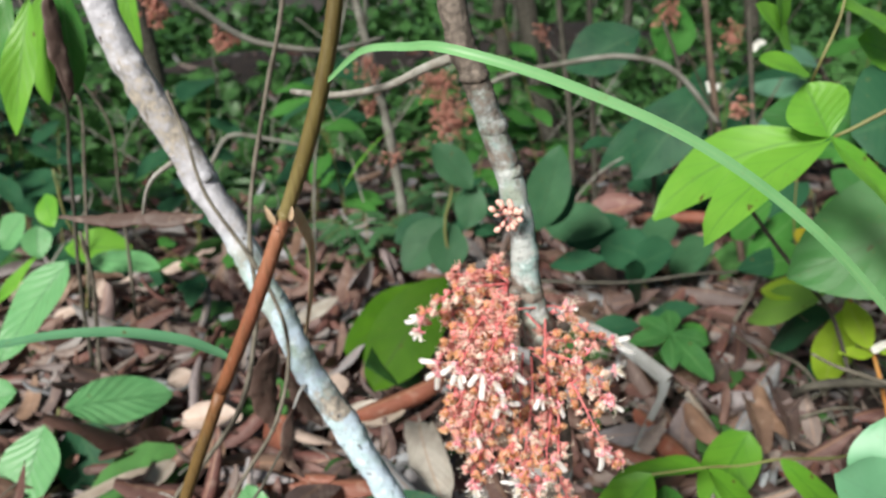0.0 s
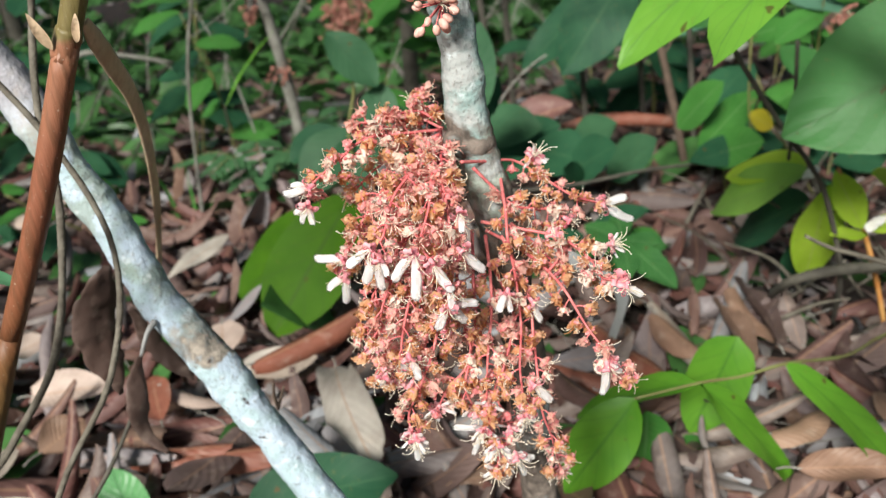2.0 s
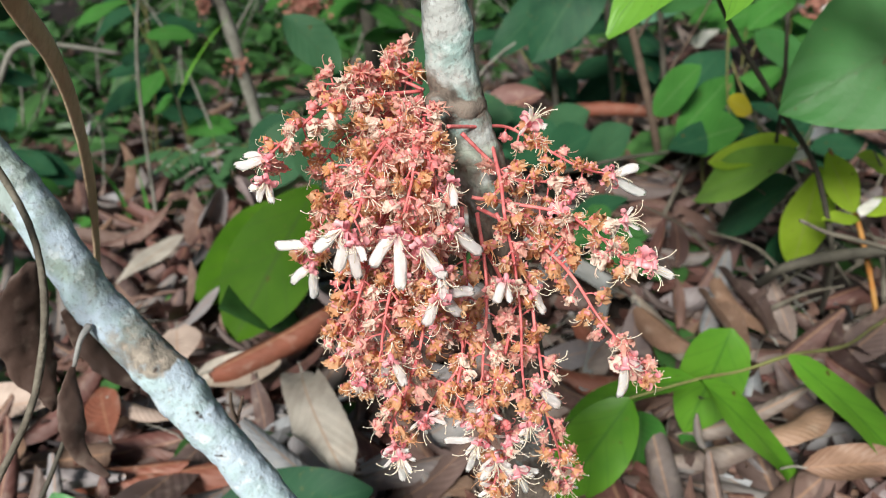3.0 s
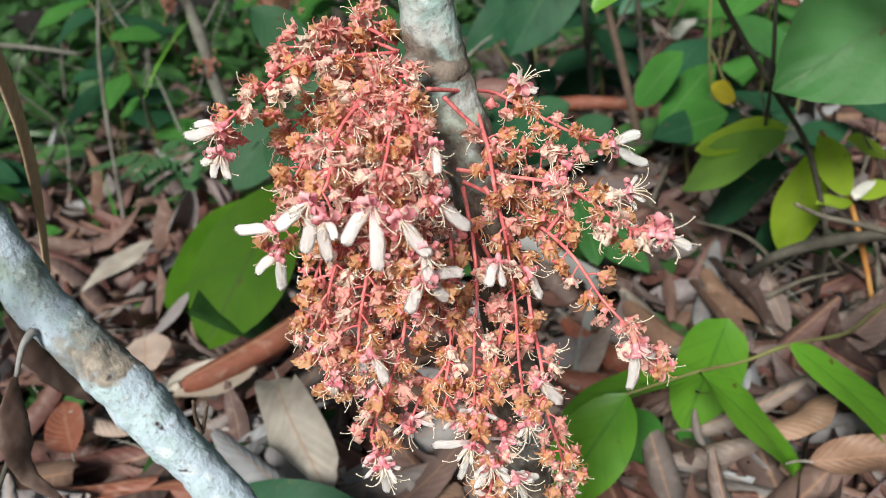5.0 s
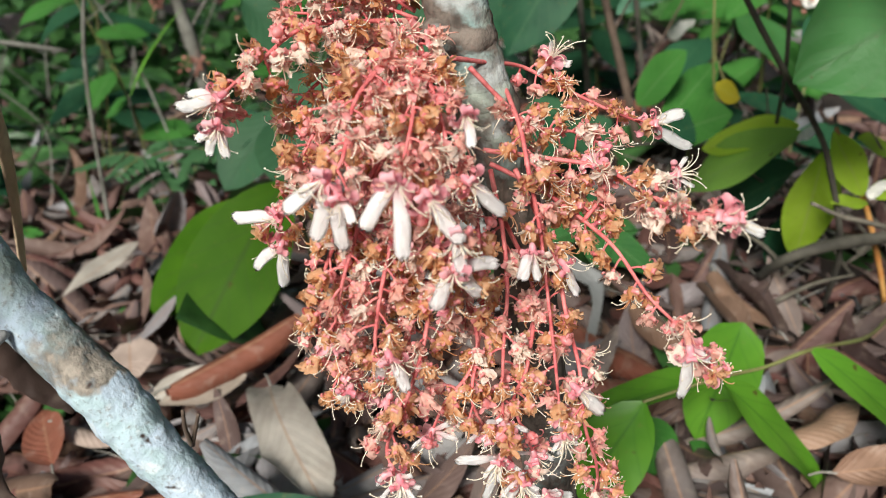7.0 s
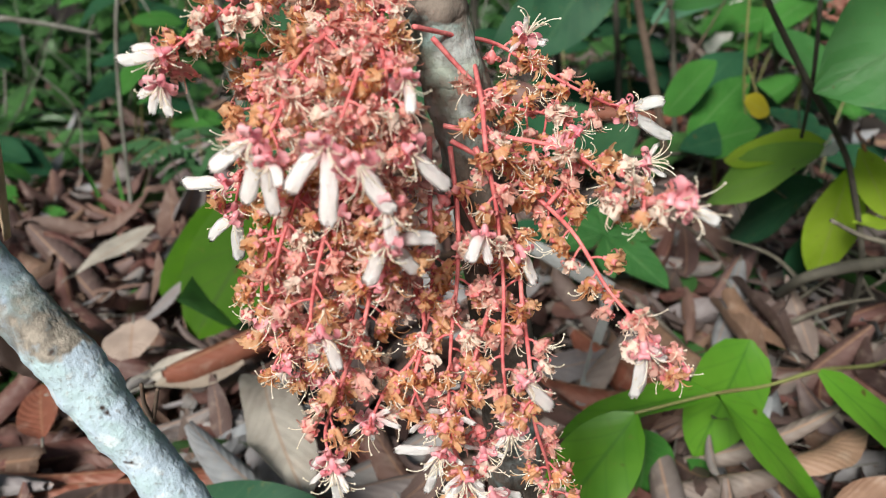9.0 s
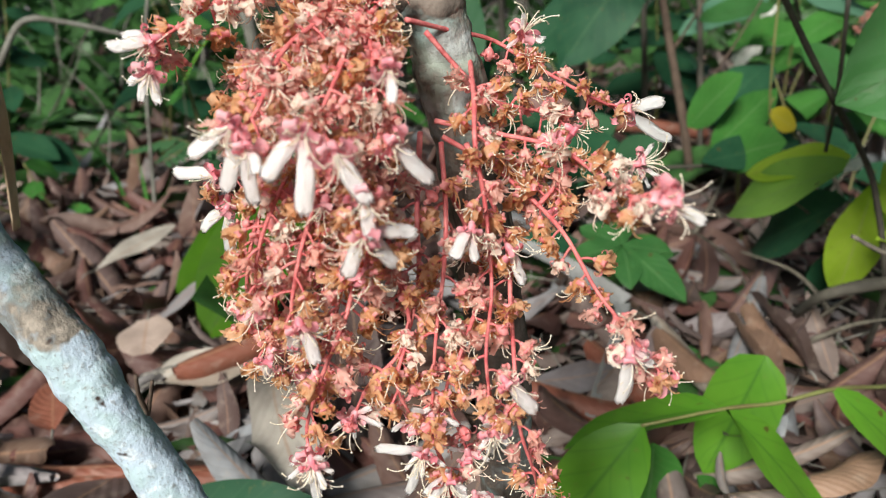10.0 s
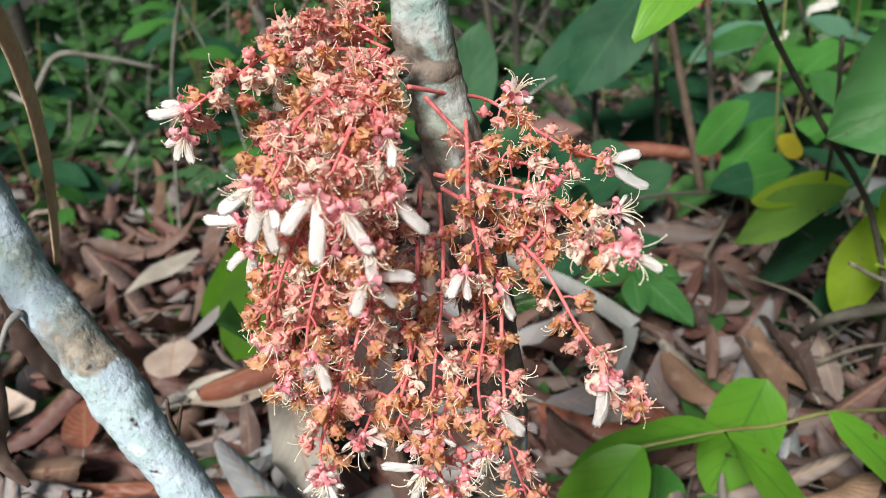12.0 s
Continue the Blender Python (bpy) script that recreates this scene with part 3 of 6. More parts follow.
def flower(at, way, state="withered", size=1.0, tips=(), threads=False):
    """One flower of the cluster: its calyx, with petals and stamens under it. tips: where its white petals end."""
    ob = new("flower", FR.choice(ROSE if state == "open" else CALYX))
    ob.matrix_world = aim(at, way, FR.uniform(0, 6.28), size * (1.3 if state == "open" else 1))
    ob.parent = cluster
    ob.matrix_parent_inverse = Matrix.Translation(cluster.location).inverted()
    inside = ob.matrix_world.inverted()
    if state == "withered":
        # fresher, paler corollas higher up; the browner mix lower also paints in shade
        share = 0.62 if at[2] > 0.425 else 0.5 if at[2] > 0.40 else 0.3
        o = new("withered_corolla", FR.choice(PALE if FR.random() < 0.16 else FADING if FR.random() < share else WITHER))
        o.parent = ob
        o.scale = (1.05, 1.05, 1.0)
    if state == "withered" and FR.random() < 0.6 or state == "open":
        o = new("stamen_tuft", FR.choice(STAMEN_LONG if state == "open" else STAMEN))
        o.parent = ob
        o.rotation_euler = (FR.uniform(-0.3, 0.3), FR.uniform(-0.3, 0.3), FR.uniform(0, 6))
        if state == "open":
            o.scale = (0.68, 0.68, 0.68)
    if state == "bud":
        o = new("bud", BUD)
        o.parent = ob
    for tip in tips:
        reach = (Vector(tip) - Vector(at)).length
        o = new("petal", as_mesh("petal", petal_mesh(FR, reach * 1.12, min(max(reach * 0.33, 0.0030), 0.0049 if at[2] > 0.312 else 0.0034)), M_WHITE))
        o.parent = ob
        o.matrix_parent_inverse = inside
        o.matrix_basis = lay(at, tip, Vector((0, -1, 0.55)) + 0.25 * rand_way(FR))
        o["label"] = "white strap-shaped petal"
    if state == "open" and (at[2] < 0.312 or threads):
        o = new("stamen_tuft", PR.choice(STAMEN_LONG))
        o.parent = ob
        o.scale = (0.8, 0.8, 0.8)
        for k in range(4):
            a = k * 1.57 + PR.uniform(-0.5, 0.5)
            side = Vector((math.cos(a), -0.25, math.sin(a) - 0.35)).normalized()
            tip = Vector(at) + (side + 0.45 * Vector(way).normalized()).normalized() * PR.uniform(0.0075, 0.0105)
            o = new("petal", as_mesh("petal", petal_mesh(PR, (tip - Vector(at)).length, PR.uniform(0.0015, 0.0021)), M_WHITE))
            o.parent = ob
            o.matrix_parent_inverse = inside
            o.matrix_basis = lay(at, tip, Vector((0, -1, 0.55)) + 0.5 * rand_way(PR))
            o["label"] = "narrow curling white petal"
    return ob


def flowering(points, thick=0.00095, gap=0.0052, start=0.15, length=0.0055, buds=0.05, end=True):
    """A flower stalk with flowers all along it on short side stalks."""
    points = [Vector(p) + Vector((0, 0.004, 0)) for p in points]
    line = smooth_line(points, 8)
    stalk = tube(points, [thick, thick * 0.55], 7, 8, rough=0.12, scale=300)
    o = under(part("stalk", stalk, M_STALK), cluster)
    total = sum((b - a).length for a, b in zip(line, line[1:]))
    walked, next_at, spin = 0.0, total * start, FR.uniform(0, 6)
    for a, b in zip(line, line[1:]):
        d = b - a
        while next_at <= walked + d.length:
            p = a + d * ((next_at - walked) / d.length)
            along = d.normalized()
            side = along.orthogonal().normalized()
            spin += 2.4 + FR.uniform(-0.4, 0.4)
            out = Matrix.Rotation(spin, 3, along) @ side
            way = (out * 0.75 + along * 0.2 + Vector((0, -0.12, -0.55))).normalized()
            if out.y < -0.5:
                out.y *= 0.5
            l = length * FR.uniform(0.55, 1.35)
            q = p + out * l * 0.8 + Vector((0, 0, -0.25 * l)) + along * 0.2 * l
            f = flower(q, way, "bud" if FR.random() < buds else "withered", FR.uniform(0.85, 1.2) if q.z > 0.41 else FR.uniform(0.8, 1.08))
            side_stalk = part("side_stalk", tube([p, (p + q) * 0.5 + Vector((0, 0, 0.0006)), q], [0.0005, 0.0004], 5, 2), M_STALK, f)
            side_stalk.matrix_parent_inverse = f.matrix_world.inverted()
            next_at += gap * FR.uniform(0.7, 1.3) * (0.6 if p.z > 0.41 else 0.66)
        walked += d.length
    if end:
        flower(line[-1], (line[-1] - line[-3]).normalized(), "open" if line[-1].z < 0.40 else "withered", 1.1)


# upper left: stalks that spring from the trunk and arch over
flowering([(0.0714, 0.6372, 0.4448), (0.0598, 0.6382, 0.4527), (0.0473, 0.6300, 0.4541), (0.0384, 0.6215, 0.4524)])
flowering([(0.0707, 0.6347, 0.4420), (0.0488, 0.6255, 0.4448), (0.0297, 0.6202, 0.4456), (0.0139, 0.6130, 0.4377), (-0.0014, 0.6043, 0.4286)])
flowering([(0.0704, 0.6329, 0.4411), (0.0528, 0.5965, 0.4345), (0.0402, 0.5780, 0.4270), (0.0335, 0.5632, 0.4145), (0.0282, 0.5624, 0.4091)])
flowering([(0.0701, 0.6311, 0.4403), (0.0607, 0.5917, 0.4317), (0.0564, 0.5705, 0.4231), (0.0486, 0.5546, 0.4100)])
flowering([(0.0719, 0.6374, 0.4419), (0.0602, 0.6459, 0.4463), (0.0432, 0.6467, 0.4465), (0.0263, 0.6447, 0.4486)], length=0.007)
flowering([(0.0702, 0.6341, 0.4401), (0.0524, 0.6329, 0.4340), (0.0329, 0.6328, 0.4250), (0.0185, 0.6283, 0.4139)])
flowering([(0.0699, 0.6293, 0.4394), (0.0553, 0.6167, 0.4338), (0.0349, 0.6042, 0.4221), (0.0208, 0.5998, 0.4055)], length=0.007)
flowering([(0.0621, 0.6394, 0.4517), (0.0615, 0.6425, 0.4560), (0.0568, 0.6431, 0.4594), (0.0620, 0.6419, 0.4606)], gap=0.005)
flowering([(0.0696, 0.6276, 0.4385), (0.0655, 0.5914, 0.4303), (0.0651, 0.5719, 0.4190), (0.0655, 0.5647, 0.4028)], length=0.006)
# the left side, hanging
flowering([(0.0689, 0.6284, 0.4349), (0.0446, 0.6236, 0.4161), (0.0250, 0.6219, 0.4002), (0.0131, 0.6289, 0.3818), (0.0075, 0.6327, 0.3684)])
flowering([(0.0671, 0.6040, 0.4236), (0.0471, 0.5896, 0.4039), (0.0352, 0.5737, 0.3877), (0.0270, 0.5688, 0.3706), (0.0218, 0.5776, 0.3482)], length=0.007)
flowering([(0.0673, 0.5960, 0.4148), (0.0510, 0.5752, 0.3949), (0.0409, 0.5664, 0.3738), (0.0351, 0.5642, 0.3527), (0.0361, 0.5634, 0.3435)], length=0.007)
flowering([(0.0683, 0.5963, 0.4033), (0.0597, 0.5711, 0.3799), (0.0522, 0.5675, 0.3501), (0.0439, 0.5602, 0.3342), (0.0345, 0.5714, 0.3065), (0.0343, 0.5670, 0.2995)], gap=0.0065)
flowering([(0.0492, 0.5850, 0.4100), (0.0345, 0.5818, 0.3915), (0.0240, 0.5879, 0.3718), (0.0186, 0.5885, 0.3534), (0.0174, 0.5914, 0.3334), (0.0229, 0.5863, 0.3276)], length=0.006)
flowering([(0.0704, 0.5986, 0.4022), (0.0536, 0.5803, 0.3816), (0.0330, 0.5826, 0.3637), (0.0261, 0.5919, 0.3393), (0.0293, 0.5901, 0.3157)], length=0.007)
flowering([(0.0486, 0.5546, 0.4100), (0.0561, 0.5488, 0.3997), (0.0609, 0.5512, 0.3854), (0.0585, 0.5594, 0.3652)])
# the right side, reaching out
flowering([(0.0771, 0.6068, 0.4314), (0.0906, 0.6180, 0.4267), (0.1088, 0.6318, 0.4208), (0.1211, 0.6275, 0.4131), (0.1356, 0.6110, 0.4045), (0.1514, 0.6159, 0.3961)], start=0.42, gap=0.0068)
flowering([(0.0833, 0.6076, 0.4273), (0.0943, 0.6074, 0.4140), (0.1044, 0.6056, 0.4039), (0.1228, 0.6102, 0.3979), (0.1315, 0.6081, 0.3926)], start=0.4)
flowering([(0.0846, 0.6021, 0.3990), (0.1051, 0.5954, 0.3948), (0.1235, 0.5880, 0.3904), (0.1360, 0.5785, 0.3813), (0.1323, 0.5468, 0.3868), (0.1357, 0.5326, 0.3902)], gap=0.0072, start=0.28)
flowering([(0.0870, 0.6035, 0.3933), (0.1035, 0.5990, 0.3825), (0.1173, 0.5910, 0.3705), (0.1233, 0.5760, 0.3639), (0.1302, 0.5662, 0.3497), (0.1350, 0.5521, 0.3433), (0.1366, 0.5502, 0.3389)], gap=0.0085, start=0.25)
flowering([(0.1173, 0.5910, 0.3705), (0.1258, 0.5908, 0.3814), (0.1217, 0.5893, 0.3900)])
flowering([(0.1350, 0.5521, 0.3433), (0.1416, 0.5501, 0.3339), (0.1477, 0.5501, 0.3257)], start=0.5)
# the middle, hanging in front of the trunk
flowering([(0.1002, 0.6300, 0.4184), (0.0974, 0.5989, 0.4067), (0.0955, 0.5843, 0.3939), (0.0983, 0.5837, 0.3725), (0.0991, 0.5800, 0.3461), (0.0935, 0.5583, 0.3339), (0.0953, 0.5611, 0.3127)], gap=0.0075)
flowering([(0.0861, 0.5997, 0.3921), (0.0854, 0.5854, 0.3733), (0.0830, 0.5755, 0.3566), (0.0791, 0.5716, 0.3347), (0.0761, 0.5679, 0.3081)], gap=0.009)
flowering([(0.0793, 0.5996, 0.3960), (0.0758, 0.5819, 0.3742), (0.0748, 0.5792, 0.3517), (0.0678, 0.5726, 0.3309), (0.0564, 0.5685, 0.3211), (0.0506, 0.5693, 0.3097)], gap=0.0065)
flowering([(0.0940, 0.5955, 0.3924), (0.1062, 0.5943, 0.3591), (0.1050, 0.5773, 0.3390), (0.1029, 0.5606, 0.3286), (0.1045, 0.5608, 0.3041), (0.1100, 0.5643, 0.2829), (0.1192, 0.5862, 0.2416)], gap=0.0085)
flowering([(0.0882, 0.5958, 0.3762), (0.0977, 0.5934, 0.3458), (0.0866, 0.5685, 0.3293), (0.0818, 0.5720, 0.3126), (0.0880, 0.5719, 0.2883)], gap=0.008)
flowering([(0.0761, 0.5679, 0.3081), (0.0771, 0.5679, 0.2943), (0.0811, 0.5680, 0.2785), (0.0793, 0.5690, 0.2628)], start=0.4)
flowering([(0.0718, 0.5951, 0.3965), (0.0660, 0.5718, 0.3711), (0.0708, 0.5744, 0.3403), (0.0653, 0.5660, 0.3228), (0.0692, 0.5679, 0.3071)], gap=0.0075)
flowering([(0.1001, 0.6006, 0.3967), (0.1128, 0.5992, 0.3826), (0.1197, 0.5981, 0.3746), (0.1241, 0.5959, 0.3703)], gap=0.0055)
# inner stalks that fill the heart of the cluster
flowering([(0.0694, 0.6374, 0.4354), (0.0563, 0.6254, 0.4178), (0.0482, 0.6189, 0.3952), (0.0447, 0.5965, 0.3765), (0.0432, 0.5962, 0.3488)], length=0.009)
flowering([(0.0627, 0.6129, 0.4335), (0.0444, 0.5992, 0.4168), (0.0367, 0.5934, 0.4019), (0.0382, 0.5794, 0.3866)], length=0.010)
flowering([(0.0656, 0.6047, 0.4340), (0.0622, 0.5804, 0.4197), (0.0558, 0.5761, 0.4029), (0.0486, 0.5657, 0.3859)], length=0.009)
flowering([(0.0601, 0.5857, 0.3857), (0.0521, 0.5833, 0.3593), (0.0458, 0.5762, 0.3391), (0.0382, 0.5797, 0.3205)], length=0.008)

# open white flowers: centre, the way it faces, and the ends of its petals
FRONT = (-0.1, -0.8, -0.5)
flower((0.0006, 0.6031, 0.4305), (-0.8, -0.3, -0.3), "open", 1.1, [(-0.0107, 0.5969, 0.4291), (-0.0087, 0.6040, 0.4331)])
flower((-0.0024, 0.6015, 0.4224), (-0.2, -0.5, -0.8), "open", 1.1, [(-0.0078, 0.6003, 0.4137), (-0.0027, 0.5999, 0.4122), (-0.0097, 0.6016, 0.4185)])
flower((0.0282, 0.5603, 0.4123), (-0.5, -0.6, -0.5), "open", 1.2, [(0.0153, 0.5588, 0.4066), (0.0229, 0.5614, 0.3943)])
flower((0.0303, 0.5597, 0.4071), (0, -0.6, -0.8), "open", 1.1, [(0.0271, 0.5599, 0.3905), (0.0334, 0.5527, 0.4012)])
flower((0.0109, 0.6130, 0.3845), (-0.8, -0.3, -0.3), "open", 1.0, [(-0.0048, 0.6179, 0.3838)])
flower((0.0466, 0.5508, 0.4110), (-0.3, -0.7, -0.6), "open", 1.2, [(0.0353, 0.5463, 0.4025), (0.0456, 0.5412, 0.3937)])
flower((0.0533, 0.5467, 0.4070), (0.2, -0.7, -0.6), "open", 1.2, [(0.0600, 0.5403, 0.3949)])
flower((0.0602, 0.5471, 0.3955), (0.1, -0.7, -0.7), "open", 1.1, [(0.0610, 0.5430, 0.3840)])
flower((0.0678, 0.5616, 0.4045), (0.5, -0.6, -0.5), "open", 1.1, [(0.0787, 0.5599, 0.3931)])
flower((0.0690, 0.5610, 0.4250), (0.1, -0.6, -0.8), "open", 1.0, [(0.0700, 0.5560, 0.4165)])
flower((0.0599, 0.5494, 0.3823), FRONT, "open", 1.1, [(0.0524, 0.5501, 0.3703), (0.0675, 0.5505, 0.3717), (0.0726, 0.5508, 0.3817)])
flower((0.0380, 0.5584, 0.3528), (0.2, -0.6, -0.7), "open", 1.1, [(0.0429, 0.5542, 0.3422), (0.0332, 0.5639, 0.3403)])
flower((0.0250, 0.5781, 0.3308), (-0.5, -0.5, -0.7), "open", 1.0, [(0.0185, 0.5844, 0.3203)])
flower((0.0086, 0.6294, 0.3673), (-0.5, -0.4, -0.7), "open", 1.0, [(-0.0039, 0.6331, 0.3598), (0.0074, 0.6310, 0.3496)])
flower((0.1514, 0.6147, 0.3972), (0.8, -0.4, 0), "open", 1.1, [(0.1660, 0.6163, 0.3983), (0.1687, 0.6157, 0.3840)])
flower((0.1190, 0.6322, 0.4216), (0.4, -0.4, 0.8), "open", 1.2, [(0.1255, 0.6285, 0.4210)], True)
flower((0.1357, 0.5326, 0.3902), (0.9, -0.3, -0.1), "open", 1.1, [(0.1448, 0.5293, 0.3869)])
flower((0.1488, 0.5912, 0.3837), (0.9, -0.3, 0.1), "open", 1.0, [], True)
flower((0.1345, 0.5481, 0.3399), (0.0, -0.4, -0.9), "open", 1.1, [(0.1344, 0.5469, 0.3228), (0.1416, 0.5470, 0.3349)])
flower((0.0922, 0.5777, 0.3716), (-0.1, -0.5, -0.9), "open", 1.0, [(0.0849, 0.5687, 0.3671), (0.0916, 0.5732, 0.3622)])
flower((0.1051, 0.5856, 0.3602), (0.5, -0.5, -0.6), "open", 1.0, [(0.1106, 0.5816, 0.3499)])
flower((0.0982, 0.5580, 0.3274), (0.6, -0.5, -0.6), "open", 1.0, [(0.1087, 0.5563, 0.3159)])
flower((0.0732, 0.5659, 0.2983), (-0.5, -0.5, -0.6), "open", 1.1, [(0.0584, 0.5636, 0.2995), (0.0662, 0.5646, 0.2828)])
flower((0.0801, 0.5660, 0.2874), (0, -0.5, -0.8), "open", 1.1, [(0.0742, 0.5649, 0.2747), (0.0861, 0.5644, 0.2762)])
flower((0.0948, 0.5607, 0.3076), (0, -0.6, -0.7), "open", 1.1, [(0.0955, 0.5609, 0.2972)])
flower((0.0890, 0.5664, 0.2772), (0.2, -0.5, -0.8), "open", 1.1, [(0.0993, 0.5667, 0.2721), (0.0944, 0.5706, 0.2585)])
flower((0.0361, 0.5611, 0.3023), (0.1, -0.5, -0.9), "open", 1.1, [(0.0352, 0.5616, 0.2869), (0.0389, 0.5555, 0.2953)])
flower((0.0761, 0.5660, 0.3051), (0, -1, 0), "withered", 1.2)

# a bud cluster higher on the trunk
PALE_BUD = BUD.copy()
PALE_BUD.materials[0] = M_BUD
small = thing("bud_cluster", (0.071, 0.622, 0.508), "small knot of pale pink buds on the trunk", "flower cluster")
for k in range(26):
    d = rand_way(FR) * Vector((0.011, 0.007, 0.009)).length * FR.uniform(0.35, 0.9)
    d.y = -abs(d.y) * 0.8
    at = Vector((0.070, 0.616, 0.508)) + d * 0.85
    o = new("bud", PALE_BUD)
    o.matrix_world = aim(at, d, k, FR.uniform(0.9, 1.3))
    under(o, small)
    under(part("stalk", tube([(0.076, 0.626, 0.509), at], [0.0006, 0.0004], 4, 2), M_STALK), small)
o = new("stamen_tuft", STAMEN_LONG[0])
o.matrix_world = aim((0.072, 0.610, 0.510), (0.7, -0.6, 0.1), 0)
under(o, small)

# ---- the flowering shrub's trunk, the leaning limb and what grows about them ----
shrub = thing("shrub", (0.135, 0.637, 0.0), "slender shrub trunk with grey lichen-crusted bark and knots", "shrub")
TR = [(0.135, 0.640, -0.02), (0.122, 0.638, 0.12), (0.114, 0.636, 0.20), (0.110, 0.635, 0.285), (0.102, 0.634, 0.36), (0.094, 0.634, 0.406), (0.088, 0.635, 0.431), (0.085, 0.636, 0.452), (0.0845, 0.636, 0.472), (0.082, 0.636, 0.495), (0.073, 0.635, 0.537), (0.0585, 0.635, 0.585), (0.048, 0.635, 0.619), (0.040, 0.635, 0.644), (0.031, 0.637, 0.72), (0.017, 0.645, 0.98), (-0.01, 0.68, 1.6)]
trunk_bm = tube(TR, [0.0140, 0.0130, 0.0125, 0.0122, 0.0120, 0.0120, 0.0120, 0.0116, 0.0110, 0.0106, 0.0104, 0.0104, 0.0106, 0.0106, 0.010, 0.009, 0.007], 24, 24, rough=0.10, scale=70)
for at, r in (((0.087, 0.634, 0.434), 0.0128), ((0.092, 0.633, 0.412), 0.0122), ((0.074, 0.635, 0.538), 0.0112), ((0.063, 0.634, 0.574), 0.0118), ((0.050, 0.634, 0.613), 0.0116), ((0.0785, 0.632, 0.437), 0.0080)):
    blob(trunk_bm, at, r, (1.0, 1.0, 0.75), 24, 16)


def weather(bm, by, scale):
    """Roughens bark: lumps and fine pits along the skin's normals."""
    bm.normal_update()
    moves = [v.normal * by * (noise.noise(v.co * scale) + 0.6 * noise.noise(v.co * scale * 2.7) + 0.35 * noise.noise(v.co * scale * 6)) for v in bm.verts]
    for v, d in zip(bm.verts, moves):
        v.co += d


weather(trunk_bm, 0.0009, 90)
stem_ob = part("trunk", trunk_bm, M_TRUNK)
under(stem_ob, shrub)
stem(shrub, [(0.043, 0.638, 0.629), (0.012, 0.655, 0.618), (-0.023, 0.680, 0.602), (-0.073, 0.720, 0.592), (-0.122, 0.780, 0.589)], [0.0045, 0.0035, 0.0028], M_TWIG, "twig")

limb = thing("leaning_limb", (-0.02, 0.66, 0.0), "leaning dead limb crusted with bluish white lichen over brown bark", "branch")
LB = [(0.03, 0.655, -0.02), (-0.012, 0.668, 0.12), (-0.045, 0.680, 0.186), (-0.068, 0.690, 0.229), (-0.087, 0.699, 0.263), (-0.101, 0.705, 0.287), (-0.126, 0.715, 0.327), (-0.149, 0.729, 0.383), (-0.168, 0.737, 0.418), (-0.185, 0.748, 0.457), (-0.216, 0.758, 0.513), (-0.228, 0.762, 0.543), (-0.261, 0.770, 0.604), (-0.282, 0.776, 0.655), (-0.300, 0.785, 0.72), (-0.36, 0.80, 0.95), (-0.50, 0.85, 1.5)]
limb_bm = tube(LB, [0.0135, 0.013, 0.0128, 0.0130, 0.0150, 0.0138, 0.0134, 0.0134, 0.0136, 0.0142, 0.0158, 0.0152, 0.0150, 0.0142, 0.0138, 0.013, 0.011], 26, 26, rough=0.13, scale=55)
for at, r in (((-0.103, 0.700, 0.285), 0.0095), ((-0.208, 0.749, 0.518), 0.0085), ((-0.232, 0.755, 0.540), 0.0085)):
    blob(limb_bm, at, r, (1.0, 1.0, 0.7), 10, 6)
weather(limb_bm, 0.0006, 95)
under(part("limb", limb_bm, M_BRANCH), limb)
stem(limb, [(-0.127, 0.700, 0.318), (-0.131, 0.692, 0.314), (-0.138, 0.690, 0.299)], [0.0026, 0.0016, 0.0012], M_STRIP, "twig")
stem(limb, [(-0.239, 0.757, 0.532), (-0.257, 0.750, 0.520), (-0.270, 0.755, 0.503), (-0.282, 0.765, 0.478)], [0.003, 0.002, 0.0014], M_TWIG, "twig")
stem(limb, [(-0.056, 0.685, 0.247), (-0.055, 0.676, 0.263), (-0.053, 0.672, 0.276)], [0.0014, 0.0009], M_BROWNSTEM, "twig")
stem(limb, [(-0.056, 0.685, 0.247), (-0.050, 0.678, 0.263), (-0.047, 0.674, 0.271)], [0.0012, 0.0008], M_BROWNSTEM, "twig")


def hanging_dead_leaf(points, width, label, material=None, roll=3.6):
    """A curled dry leaf that hangs along a line."""
    t = thing("dead_leaf", points[0], label, "dead leaf", "hanging dead leaves")
    n = len(points) - 1
    bm = tube(points, [width * 0.12, width * 0.42, width * 0.5, width * 0.38, width * 0.06], 22, 10, rough=0.3, scale=60, flat=0.28)
    # deep lengthwise creases and a ragged edge
    bm.normal_update()
    for v in bm.verts:
        v.co += v.normal * width * (0.05 * noise.noise(Vector((v.co.x * 260, v.co.y * 260, v.co.z * 40))) + 0.04 * noise.noise(v.co * 160))
    under(part("blade", bm, material or M_DARKDEAD), t)
    return t


hanging_dead_leaf([(-0.139, 0.690, 0.299), (-0.145, 0.688, 0.283), (-0.147, 0.684, 0.265), (-0.146, 0.680, 0.246), (-0.133, 0.676, 0.229)], 0.0155, "dark brown curled dead leaf hanging from a twig")
hanging_dead_leaf([(-0.155, 0.720, 0.354), (-0.172, 0.722, 0.323), (-0.176, 0.724, 0.288), (-0.170, 0.720, 0.254)], 0.032, "dark brown folded dead leaf hanging behind the limb")
hanging_dead_leaf([(-0.153, 0.735, 0.314), (-0.145, 0.735, 0.284), (-0.133, 0.735, 0.265), (-0.122, 0.732, 0.250)], 0.016, "dark brown dead leaf hanging behind the limb")
